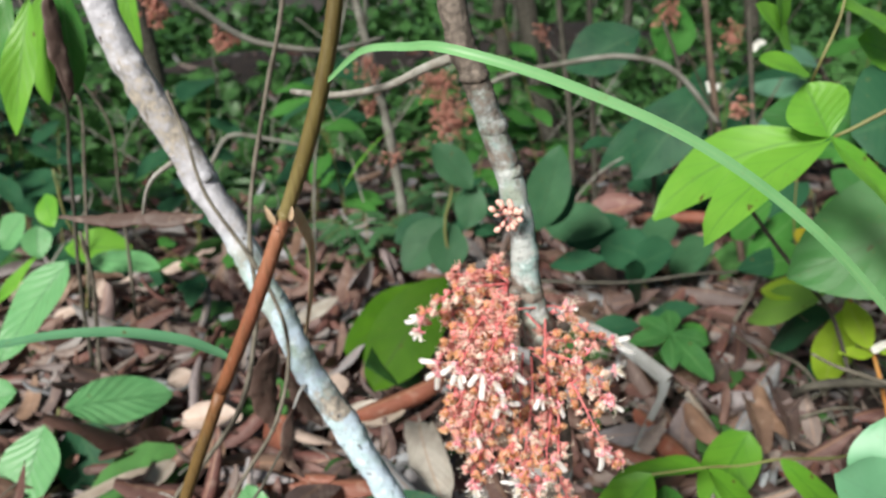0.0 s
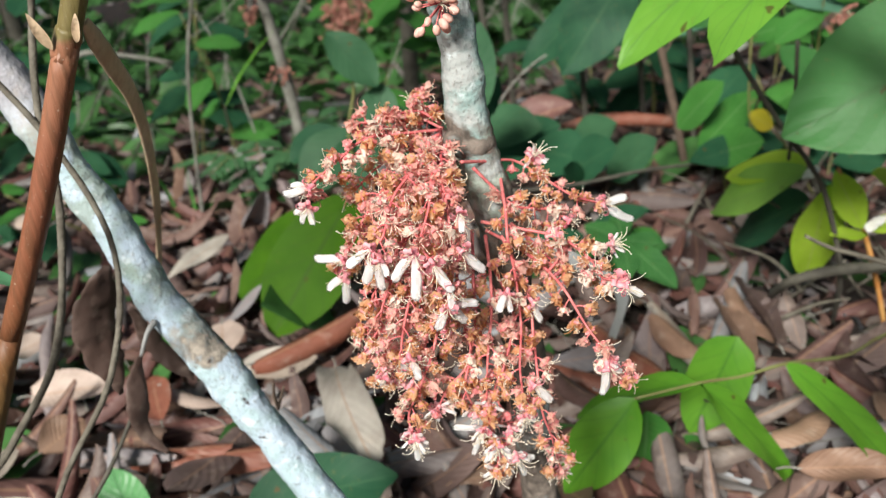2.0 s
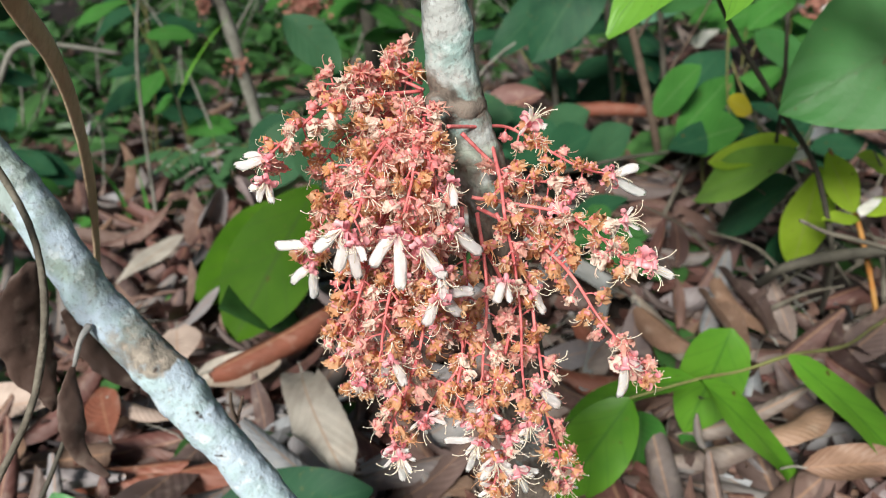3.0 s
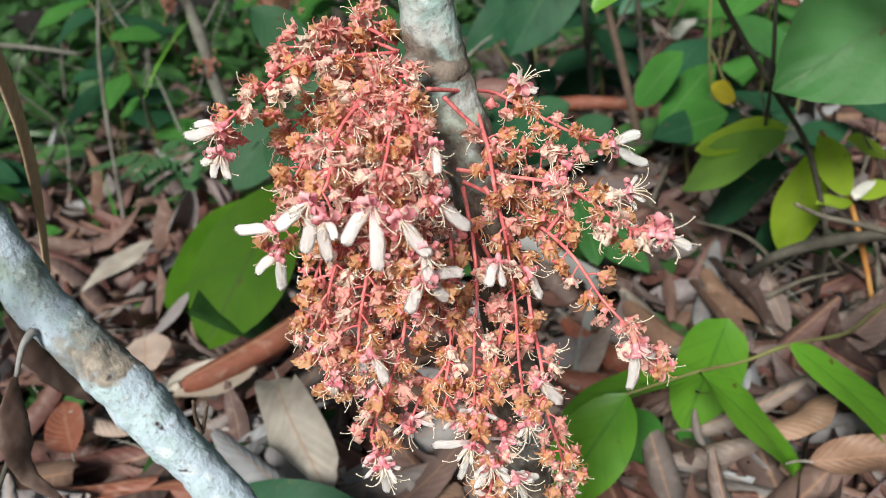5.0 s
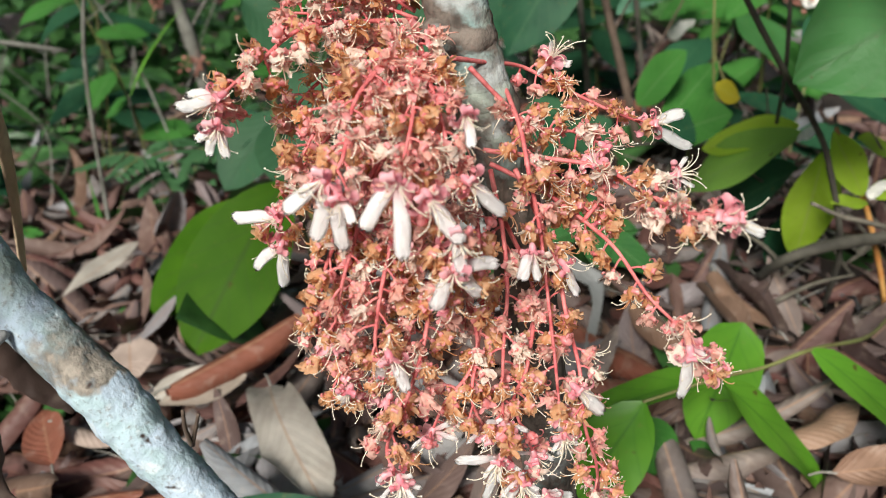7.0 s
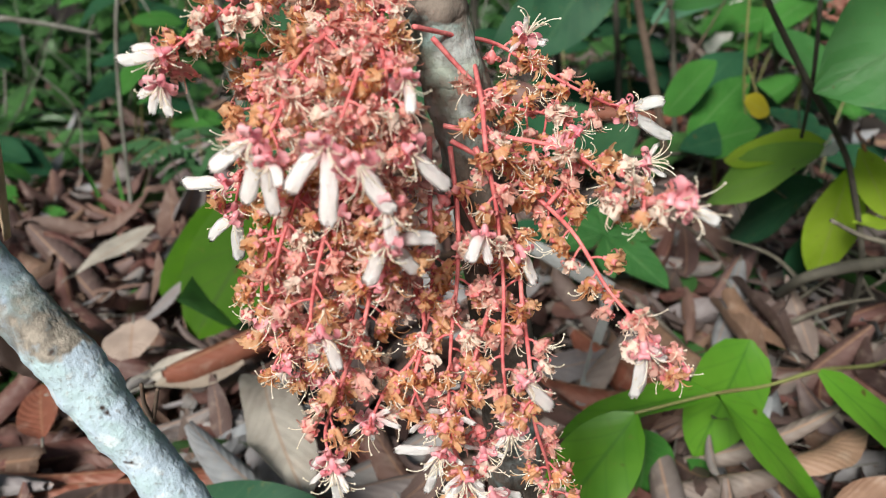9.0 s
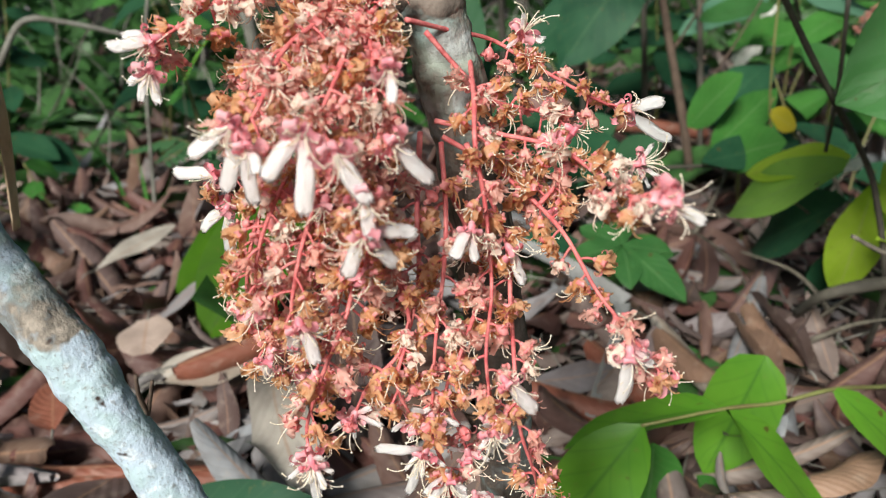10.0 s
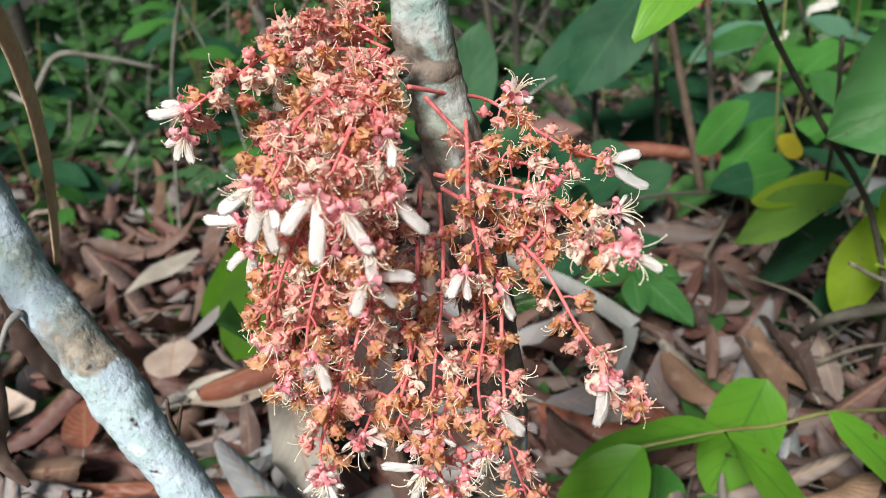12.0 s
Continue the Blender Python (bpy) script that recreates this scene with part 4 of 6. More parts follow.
hanging_dead_leaf([(-0.217, 0.752, 0.479), (-0.251, 0.758, 0.474), (-0.282, 0.765, 0.476), (-0.326, 0.775, 0.472), (-0.382, 0.790, 0.474)], 0.020, "reddish brown dry leaf hung sideways from a twig", M_DARKDEAD)
hanging_dead_leaf([(-0.345, 0.800, 0.701), (-0.348, 0.800, 0.671), (-0.348, 0.800, 0.639), (-0.346, 0.800, 0.606), (-0.349, 0.800, 0.587)], 0.017, "dark brown dead leaf hanging from above")

cane = thing("dry_cane", (-0.255, 0.63, 0.12), "dry jointed grass cane, olive above the joint and rusty red below", "cane")
stem(cane, [(-0.285, 0.63, 0.10), (-0.252, 0.632, 0.20), (-0.229, 0.634, 0.255), (-0.184, 0.636, 0.352)], [0.0052, 0.0056, 0.0058], M_CANE, "lower_cane", 10, rough=0.04)
stem(cane, [(-0.184, 0.636, 0.352), (-0.146, 0.636, 0.426), (-0.108, 0.634, 0.507)], [0.0058, 0.0064, 0.0062], M_CANE, "middle_cane", 10, "rusty red length of cane", rough=0.05)
stem(cane, [(-0.108, 0.634, 0.507), (-0.084, 0.632, 0.56), (-0.061, 0.630, 0.622), (-0.043, 0.628, 0.69), (-0.02, 0.62, 0.80)], [0.0058, 0.0064, 0.0060, 0.005], M_CANE, "upper_cane", 10, rough=0.04)
for a, b in (((-0.113, 0.628, 0.506), (-0.118, 0.622, 0.524)), ((-0.101, 0.628, 0.508), (-0.096, 0.622, 0.522))):
    leaf(cane, a, b, 0.007, M_SHEATH, (0, -1, 0.2), 'husk', 'torn pale husk', roll=1.5)
bm = tube([(-0.112, 0.634, 0.499), (-0.108, 0.634, 0.508), (-0.105, 0.634, 0.514)], [0.0060, 0.0066, 0.0059], 12, 3, rough=0.15, scale=200)
under(part("joint", bm, M_CANE), cane)
under(part("sheath", tube([(-0.099, 0.640, 0.516), (-0.100, 0.650, 0.507), (-0.101, 0.670, 0.490), (-0.104, 0.700, 0.466), (-0.113, 0.735, 0.429), (-0.128, 0.770, 0.376), (-0.149, 0.800, 0.309)], [0.003, 0.0052, 0.0056, 0.0052, 0.0048, 0.0042, 0.003], 8, 8, rough=0.1, flat=0.3), M_SHEATH), cane)
# the cane's long arching blade
def strap(parent, points, widths, material, name="blade", fold=0.35, label="", toward=(0, -0.3, 1)):
    """A long grass blade along a line, folded at its midrib."""
    line = smooth_line(points, 10)
    verts, faces, uvs = [], [], []
    n = len(line)
    for k, c in enumerate(line):
        along = (line[min(k + 1, n - 1)] - line[max(k - 1, 0)]).normalized()
        up = Vector(toward)
        up = (up - along * up.dot(along)).normalized()
        side = along.cross(up)
        f = k / (n - 1) * (len(widths) - 1)
        i = min(int(f), len(widths) - 2)
        w = 0.5 * (widths[i] + (widths[i + 1] - widths[i]) * (f - i))
        for j in range(5):
            u = j / 2 - 1
            verts.append(tuple(c + side * u * w * math.cos(fold) + up * abs(u) * w * math.sin(fold)))
            uvs.append((j / 4, k / (n - 1)))
    for k in range(n - 1):
        for j in range(4):
            a = k * 5 + j
            faces.append((a, a + 1, a + 6, a + 5))
    ob = new(name, sheet(name, verts, faces, uvs, material))
    if label:
        ob["label"] = label
    return under(ob, parent)


strap(cane, [(-0.060, 0.628, 0.615), (-0.028, 0.600, 0.638), (0.006, 0.570, 0.642), (0.036, 0.545, 0.641), (0.105, 0.530, 0.618), (0.190, 0.530, 0.575), (0.267, 0.530, 0.514), (0.342, 0.540, 0.433)], [0.003, 0.0055, 0.0068, 0.0072, 0.0072, 0.0075, 0.007], M_BLADE, "blade", 0.3, "long arching green blade", (0, -1, 0.4))
grass = thing("grass_tuft", (-0.60, 0.70, 0.0), "grass with a long drooping green blade", "grass")
strap(grass, [(-0.60, 0.70, 0.0), (-0.56, 0.66, 0.22), (-0.47, 0.64, 0.375), (-0.355, 0.640, 0.406), (-0.278, 0.645, 0.409), (-0.219, 0.648, 0.398), (-0.187, 0.650, 0.383), (-0.171, 0.650, 0.372)], [0.005, 0.010, 0.012, 0.012, 0.013, 0.013, 0.010, 0.001], M_BLADE_DARK, "blade", 0.2)


def vine(points, radii, label="thin grey-brown woody vine among the stems", material=None):
    t = thing("vine", points[0], label, "vine", "vines")
    stem(t, points, radii, material or M_VINE, "stem", 8, rough=0.22, scale=90)
    return t


vine([(-0.28, 0.64, 0.0), (-0.262, 0.65, 0.203), (-0.223, 0.66, 0.260), (-0.178, 0.665, 0.322), (-0.156, 0.68, 0.407), (-0.159, 0.70, 0.465), (-0.155, 0.72, 0.516), (-0.129, 0.72, 0.603), (-0.10, 0.72, 0.70), (-0.05, 0.75, 1.0)], [0.0025, 0.0024, 0.0023, 0.0022, 0.0021])
vine([(-0.25, 0.62, 0.0), (-0.206, 0.64, 0.205), (-0.146, 0.655, 0.306), (-0.129, 0.672, 0.381), (-0.152, 0.690, 0.445), (-0.195, 0.710, 0.510), (-0.214, 0.735, 0.559), (-0.23, 0.75, 0.60)], [0.0020, 0.0019, 0.0018, 0.0016])
vine([(-0.208, 0.660, 0.181), (-0.178, 0.680, 0.217), (-0.156, 0.690, 0.252)], [0.0016, 0.0014], "thin reddish brown twig", M_DARKSTEM)
vine([(-0.506, 1.000, 0.196), (-0.487, 0.980, 0.309), (-0.446, 0.950, 0.488), (-0.423, 0.930, 0.573), (-0.425, 0.900, 0.664), (-0.438, 0.900, 0.711)], [0.003, 0.0025, 0.002], "dark thin stem climbing among leaves", M_DARKSTEM)
vine([(-0.523, 1.050, 0.244), (-0.503, 1.050, 0.350), (-0.482, 1.050, 0.465), (-0.468, 1.050, 0.541), (-0.474, 1.050, 0.575), (-0.486, 1.050, 0.618)], [0.0028, 0.0022, 0.0015])
vine([(-0.506, 1.150, 0.196), (-0.494, 1.150, 0.322), (-0.474, 1.120, 0.421), (-0.457, 1.100, 0.500), (-0.468, 1.090, 0.555), (-0.495, 1.070, 0.610)], [0.003, 0.0022, 0.0015])
vine([(-0.452, 0.950, 0.406), (-0.461, 0.970, 0.335), (-0.489, 1.000, 0.247), (-0.499, 1.000, 0.181)], [0.0025, 0.003])

# ---- plants to the right ----
right = thing("broadleaf_sapling", (0.80, 0.78, 0.0), "sapling with bright green glossy oval leaves lit through", "sapling")
stem(right, [(0.80, 0.78, 0.0), (0.74, 0.76, 0.30), (0.60, 0.76, 0.50), (0.48, 0.78, 0.55), (0.392, 0.785, 0.518)], [0.004, 0.003, 0.0018], M_STEM_GREEN)
leaf(right, (0.392, 0.786, 0.518), (0.241, 0.858, 0.418), 0.066, M_BRIGHT, (-0.25, -0.75, 0.7), blunt=0.55, fold=0.08, droop=0.15, skew=0.7)
leaf(right, (0.390, 0.783, 0.516), (0.244, 0.685, 0.452), 0.046, M_BRIGHT, (-0.3, -0.65, 0.75), blunt=0.55, fold=0.12, droop=0.1, skew=0.55)
leaf(right, (0.387, 0.785, 0.518), (0.365, 0.800, 0.568), 0.062, M_BRIGHT, (-0.1, -0.9, 0.4), blunt=0.55)
leaf(right, (0.388, 0.785, 0.517), (0.459, 0.740, 0.428), 0.042, M_BRIGHT, (0.4, -0.6, 0.7), fold=0.25)
leaf(right, (0.369, 0.800, 0.577), (0.313, 0.780, 0.595), 0.036, M_BRIGHT, (0, -0.5, 0.8), label="yellowish young leaf")
leaf(right, (0.358, 0.820, 0.598), (0.314, 0.800, 0.643), 0.046, M_BRIGHT, (0, -0.6, 0.8))
leaf(right, (0.348, 0.820, 0.615), (0.327, 0.800, 0.677), 0.046, M_BRIGHT, (0.4, -0.6, 0.6))
stem(right, [(0.445, 1.000, 0.477), (0.395, 0.850, 0.565), (0.414, 0.850, 0.620), (0.424, 0.860, 0.667)], [0.0016, 0.0014], M_STEM_GREEN)
leaf(right, (0.515, 0.920, 0.598), (0.418, 0.860, 0.630), 0.055, M_BRIGHT, (0, -0.5, 0.8))
leaf(right, (0.542, 0.950, 0.563), (0.468, 0.920, 0.592), 0.06, M_BRIGHT, (0.1, -0.8, 0.5))

bigs = thing("large_leaved_sapling", (0.72, 0.88, 0.0), "sapling with large dark bluish green leaves", "sapling")
stem(bigs, [(0.72, 0.88, 0.0), (0.68, 0.86, 0.25), (0.62, 0.85, 0.42), (0.60, 0.86, 0.55)], [0.005, 0.004, 0.0025], M_DARKSTEM)
leaf(bigs, (0.60, 0.85, 0.43), (0.402, 0.879, 0.333), 0.140, M_GLOSSY, (-0.2, -0.8, 0.55), blunt=0.48, fold=0.2, droop=0.15)
leaf(bigs, (0.554, 0.950, 0.485), (0.404, 1.000, 0.500), 0.10, M_GLOSSY, (0.0, -0.6, 0.7))
leaf(bigs, (0.535, 0.900, 0.514), (0.465, 0.900, 0.493), 0.13, M_DARK, (-0.1, -0.9, 0.4))
near = thing("sapling", (0.44, 0.56, 0.0), "low sapling with a smooth pale green leaf", "sapling")
stem(near, [(0.46, 0.60, 0.0), (0.44, 0.60, 0.15), (0.415, 0.620, 0.231)], [0.003, 0.002], M_STEM_GREEN)
leaf(near, (0.412, 0.620, 0.219), (0.409, 0.660, 0.286), 0.075, M_SMOOTH, (-0.5, -0.7, 0.5), blunt=0.5, fold=0.1)
leaf(near, (0.418, 0.620, 0.213), (0.338, 0.600, 0.273), 0.065, M_SMOOTH, (-0.3, -0.7, 0.6), blunt=0.5, fold=0.1)

tri = thing("three_leaved_seedling", (0.66, 0.97, 0.0), "low seedling with fresh green pointed leaves on thin brown stalks", "seedling")
stem(tri, [(0.66, 0.97, 0.0), (0.62, 0.95, 0.06), (0.546, 0.900, 0.086), (0.475, 0.850, 0.105), (0.384, 0.800, 0.142), (0.335, 0.790, 0.142), (0.293, 0.785, 0.145), (0.231, 0.778, 0.143)], [0.0022, 0.0018, 0.0016, 0.0012], M_STEM_GREEN)
leaf(tri, (0.290, 0.785, 0.145), (0.192, 0.836, 0.084), 0.044, M_VEINED, (0.1, -0.15, 1.0), fold=0.2, droop=0.3, blunt=0.45)
leaf(tri, (0.378, 0.885, 0.122), (0.316, 0.850, 0.036), 0.070, M_VEINED, (0.1, -0.8, 0.6), fold=0.1, blunt=0.42, sharp=0.6)
leaf(tri, (0.293, 0.784, 0.145), (0.386, 0.770, 0.022), 0.038, M_VEINED, (0.4, -0.6, 0.7), fold=0.15, blunt=0.45, droop=0.2)
leaf(tri, (0.233, 0.778, 0.143), (0.167, 0.782, 0.044), 0.058, M_VEINED, (-0.2, -0.7, 0.65), fold=0.15, blunt=0.45, droop=0.15)
leaf(tri, (0.246, 0.802, 0.119), (0.221, 0.880, 0.030), 0.055, M_DARK, (0, -0.6, 0.8))
leaf(tri, (0.261, 0.826, 0.090), (0.258, 0.826, 0.022), 0.055, M_MID, (0.2, -0.7, 0.6))
leaf(tri, (0.382, 0.798, 0.143), (0.478, 0.740, 0.031), 0.040, M_VEINED, (0.2, -0.6, 0.8), fold=0.2, blunt=0.42, droop=0.2)
leaf(tri, (0.304, 0.840, 0.043), (0.345, 0.840, -0.012), 0.028, M_MID, (0, -0.5, 0.8))

mid = thing("forked_seedling", (0.60, 1.06, 0.0), "seedling with paired green leaves on a dark thin stem", "seedling")
stem(mid, [(0.60, 1.06, 0.0), (0.547, 0.980, 0.125), (0.508, 0.960, 0.224), (0.478, 0.945, 0.271), (0.423, 0.920, 0.333), (0.367, 0.900, 0.404), (0.340, 0.890, 0.447)], [0.0035, 0.003, 0.0026, 0.0022], M_DARKSTEM)
leaf(mid, (0.545, 1.060, 0.238), (0.478, 1.140, 0.200), 0.050, M_LIME, (-0.1, -0.6, 0.8))
leaf(mid, (0.523, 1.020, 0.241), (0.465, 1.150, 0.150), 0.070, M_LIGHT, (-0.25, -0.6, 0.8), fold=0.25, blunt=0.5)
leaf(mid, (0.566, 1.100, 0.120), (0.570, 1.120, 0.036), 0.04, M_DARK, (-0.2, -0.8, 0.5))
leaf(mid, (0.550, 1.060, 0.188), (0.526, 1.200, 0.081), 0.085, M_DARK, (-0.1, -0.7, 0.7))
stem(mid, [(0.478, 1.000, 0.396), (0.494, 1.020, 0.314), (0.510, 1.050, 0.248)], [0.0022, 0.002], M_DARKSTEM)

orange = thing("orange_stemmed_seedling", (0.63, 1.0, 0.0), "seedling with a bright orange stem and yellow-green leaves", "seedling")
stem(orange, [(0.642, 0.980, -0.062), (0.605, 0.980, 0.073), (0.577, 0.985, 0.162), (0.552, 0.990, 0.218), (0.534, 0.990, 0.253)], [0.0035, 0.003, 0.002], M_STEM_ORANGE)
leaf(orange, (0.530, 0.990, 0.250), (0.566, 0.980, 0.180), 0.036, M_LIME, (-0.3, -0.8, 0.5))
leaf(orange, (0.532, 1.000, 0.231), (0.547, 1.050, 0.086), 0.055, M_LIME, (-0.3, -0.8, 0.5))
leaf(orange, (0.572, 0.980, 0.172), (0.514, 0.960, 0.187), 0.020, M_LIME, (0, -0.5, 0.9))
leaf(orange, (0.571, 0.980, 0.179), (0.610, 0.970, 0.188), 0.026, M_LIME, (0, -0.5, 0.9))
leaf(orange, (0.710, 1.100, 0.167), (0.651, 1.100, 0.197), 0.04, M_LIME, (0, -0.5, 0.9))

stick = thing("fallen_stick", (0.7, 1.0, 0.12), "grey crooked fallen stick", "stick")
stem(stick, [(0.505, 1.050, 0.069), (0.496, 1.000, 0.112), (0.520, 0.980, 0.130), (0.555, 0.960, 0.141), (0.626, 0.950, 0.136), (0.818, 0.950, 0.088)], [0.005, 0.0062, 0.0066, 0.006], M_DARKSTEM, "wood", 9)
stem(stick, [(0.460, 0.918, 0.211), (0.488, 0.915, 0.195), (0.521, 0.910, 0.183), (0.596, 0.920, 0.150)], [0.0018, 0.0024, 0.003], M_VINE, "twig")

yellow = thing("yellow_leaf", (0.66, 1.33, 0.0), "small bright yellow leaf caught on a stem", "leaf")
leaf(yellow, (0.600, 1.33, 0.226), (0.642, 1.33, 0.200), 0.036, M_YELLOW, (0, -0.8, 0.5), "blade")
stem(yellow, [(0.66, 1.33, 0.0), (0.64, 1.33, 0.14), (0.602, 1.33, 0.225), (0.60, 1.34, 0.45)], [0.002, 0.0016], M_STEM_GREEN)

# ---- plants about the ground behind ----
broad = thing("broad_leaved_seedling", (-0.02, 1.22, 0.0), "seedling with a broad green leaf spotted with holes", "seedling")
stem(broad, [(0.02, 1.22, 0.0), (0.002, 1.210, 0.187), (-0.010, 1.200, 0.217)], [0.003, 0.002], M_STEM_GREEN)
leaf(broad, (-0.007, 1.200, 0.220), (-0.135, 1.110, 0.066), 0.115, M_OLIVE, (-0.25, -0.85, 0.45), fold=0.12, blunt=0.5, droop=0.15)
leaf(broad, (-0.026, 1.220, 0.204), (-0.198, 1.260, 0.057), 0.095, M_OLIVE, (-0.3, -0.7, 0.6), fold=0.12, blunt=0.55)

lowleaf = thing("ground_leaf", (-0.051, 0.754, 0.111), "seedling with a dull bluish green oval leaf near the ground", "seedling")
leaf(lowleaf, (-0.132, 0.800, 0.059), (0.014, 0.800, 0.079), 0.075, M_DARK, (-0.1, -0.6, 0.8), fold=0.12, blunt=0.45, droop=0.2)
stem(lowleaf, [(-0.222, 0.840, -0.023), (-0.168, 0.810, 0.031), (-0.130, 0.800, 0.059)], [0.002, 0.0014], M_STEM_GREEN)

left = thing("broad_leaved_seedling", (-0.60, 1.0, 0.0), "seedling with oval bright green veined leaves", "seedling")
stem(left, [(-0.60, 1.0, 0.0), (-0.60, 1.01, 0.06), (-0.585, 1.02, 0.112)], [0.003, 0.002], M_STEM_GREEN)
leaf(left, (-0.578, 1.018, 0.112), (-0.445, 1.095, 0.085), 0.088, M_FRESH, (0.0, -0.55, 0.85), fold=0.08, blunt=0.5, droop=0.1)
leaf(left, (-0.601, 1.000, 0.096), (-0.618, 0.920, 0.003), 0.098, M_FRESH, (-0.1, -0.6, 0.8), fold=0.1, blunt=0.5)
leaf(left, (-0.566, 1.020, 0.086), (-0.506, 0.960, -0.008), 0.098, M_DARK, (0.15, -0.6, 0.8), fold=0.1, blunt=0.5)
leaf(left, (-0.536, 1.050, 0.333), (-0.627, 0.980, 0.212), 0.085, M_FRESH, (-0.3, -0.7, 0.6), fold=0.12, blunt=0.45)
leaf(left, (-0.676, 0.980, 0.140), (-0.614, 0.980, 0.166), 0.06, M_FRESH, (0, -0.6, 0.8))
left2 = thing("broad_leaved_seedling", (-0.78, 1.45, 0.0), "seedling with oval yellow-green leaves", "seedling")
stem(left2, [(-0.78, 1.45, 0.0), (-0.717, 1.420, 0.189), (-0.726, 1.400, 0.301), (-0.727, 1.400, 0.389)], [0.003, 0.002], M_STEM_GREEN)
leaf(left2, (-0.686, 1.380, 0.215), (-0.518, 1.300, 0.225), 0.055, M_FRESH, (0, -0.55, 0.8), fold=0.1)
leaf(left2, (-0.754, 1.420, 0.227), (-0.634, 1.450, 0.210), 0.085, M_BRIGHT, (0, -0.6, 0.8))
leaf(left2, (-0.695, 1.300, 0.367), (-0.664, 1.250, 0.323), 0.045, M_BRIGHT, (0, -0.9, 0.3))
leaf(left2, (-0.694, 1.150, 0.322), (-0.644, 1.150, 0.376), 0.055, M_FRESH, (0, -0.7, 0.6))
leaf(left2, (-0.724, 1.300, 0.312), (-0.703, 1.250, 0.266), 0.05, M_FRESH, (0.3, -0.7, 0.6))
leaf(left2, (-0.765, 1.200, 0.205), (-0.675, 1.200, 0.288), 0.025, M_BRIGHT, (0, -0.7, 0.6))
tops = thing("drooping_sapling", (-0.75, 0.95, 0.0), "sapling with long drooping bright green leaves", "sapling")
stem(tops, [(-0.75, 0.95, 0.0), (-0.70, 0.93, 0.5), (-0.410, 0.900, 0.721)], [0.005, 0.003], M_STEM_GREEN)
leaf(tops, (-0.408, 0.880, 0.687), (-0.448, 0.860, 0.546), 0.036, M_BRIGHT, (0.1, -0.9, 0.3), fold=0.25, droop=0.2)
leaf(tops, (-0.405, 0.900, 0.692), (-0.425, 0.900, 0.572), 0.040, M_BRIGHT, (-0.3, -0.9, 0.3), fold=0.25)
leaf(tops, (-0.395, 0.920, 0.697), (-0.403, 0.920, 0.580), 0.040, M_MID, (0.4, -0.8, 0.3), fold=0.25)
leaf(tops, (-0.440, 0.900, 0.700), (-0.482, 0.880, 0.572), 0.034, M_MID, (0.1, -0.9, 0.3), fold=0.25)
leaf(tops, (-0.355, 0.950, 0.712), (-0.356, 0.950, 0.632), 0.030, M_BRIGHT, (0.2, -0.9, 0.3), fold=0.25)
leaf(tops, (-0.338, 0.950, 0.717), (-0.332, 0.950, 0.618), 0.028, M_BRIGHT, (-0.2, -0.9, 0.3), fold=0.25)

greens = thing("ground_seedling", (-0.287, 0.838, 0.020), "small seedling with a light green leaf on the litter", "seedling")
leaf(greens, (-0.238, 0.820, 0.026), (-0.262, 0.860, 0.085), 0.055, M_FRESH, (-0.2, -0.8, 0.6), fold=0.1)
leaf(greens, (-0.243, 0.840, 0.009), (-0.238, 0.860, 0.038), 0.028, M_BRIGHT, (0.2, -0.8, 0.6))

# ---- behind: undergrowth, thin stems and other flowering shrubs ----
BR = random.Random(5)


def bush(at, height, count, size, material, label, spread_by=0.16, stems=2, name="understory_plant"):
    """A small leafy plant: thin stems with leaves of their own."""
    t = thing(name, (at[0], at[1], 0.0), label, "plant", "understory plants")
    for s in range(stems):
        lean = Vector((BR.uniform(-1, 1) * spread_by, BR.uniform(-1, 1) * spread_by * 0.6, height * BR.uniform(0.8, 1.1)))
        base = Vector((at[0] + BR.uniform(-0.02, 0.02), at[1], -0.01))
        line = [base, base + lean * 0.5 + Vector((BR.uniform(-0.02, 0.02), 0, 0)), base + lean]
        stem(t, line, [0.003, 0.0015], M_STEM_GREEN, "stem", 5)
        for k in range(count // stems):
            s2 = 0.3 + 0.7 * k / max(count // stems - 1, 1)
            p = line[0].lerp(line[1], s2 * 2) if s2 < 0.5 else line[1].lerp(line[2], s2 * 2 - 1)
            a = k * 2.4 + BR.uniform(-0.5, 0.5)
            l = size * BR.uniform(0.7, 1.25)
            tip = p + Vector((math.cos(a) * l, math.sin(a) * l * 0.7 - 0.25 * l, BR.uniform(-0.65, 0.15) * l))
            face = Vector((math.cos(a) * 0.3, -0.5, 0.9))
            leaf(t, p, tip, l * BR.uniform(0.42, 0.6), material, face, fold=BR.uniform(0.05, 0.25), droop=BR.uniform(0.1, 0.4), nl=8, nw=4)
    return t


# plants that stand close behind, one by one
pm = thing("understory_plant", (0.05, 1.36, 0.0), "seedling with light green oval leaves", "plant", "understory plants")
stem(pm, [(0.05, 1.36, 0.0), (-0.009, 1.360, 0.224), (0.007, 1.360, 0.331), (-0.004, 1.360, 0.401)], [0.003, 0.002], M_STEM_GREEN)
leaf(pm, (0.029, 1.340, 0.256), (0.050, 1.360, 0.329), 0.060, M_DULL, (-0.1, -0.9, 0.4), fold=0.1)
leaf(pm, (-0.023, 1.360, 0.409), (0.042, 1.340, 0.329), 0.062, M_DULL, (0.1, -0.8, 0.5), fold=0.2)
leaf(pm, (-0.008, 1.400, 0.260), (-0.091, 1.360, 0.172), 0.085, M_DULL, (-0.1, -0.7, 0.6))
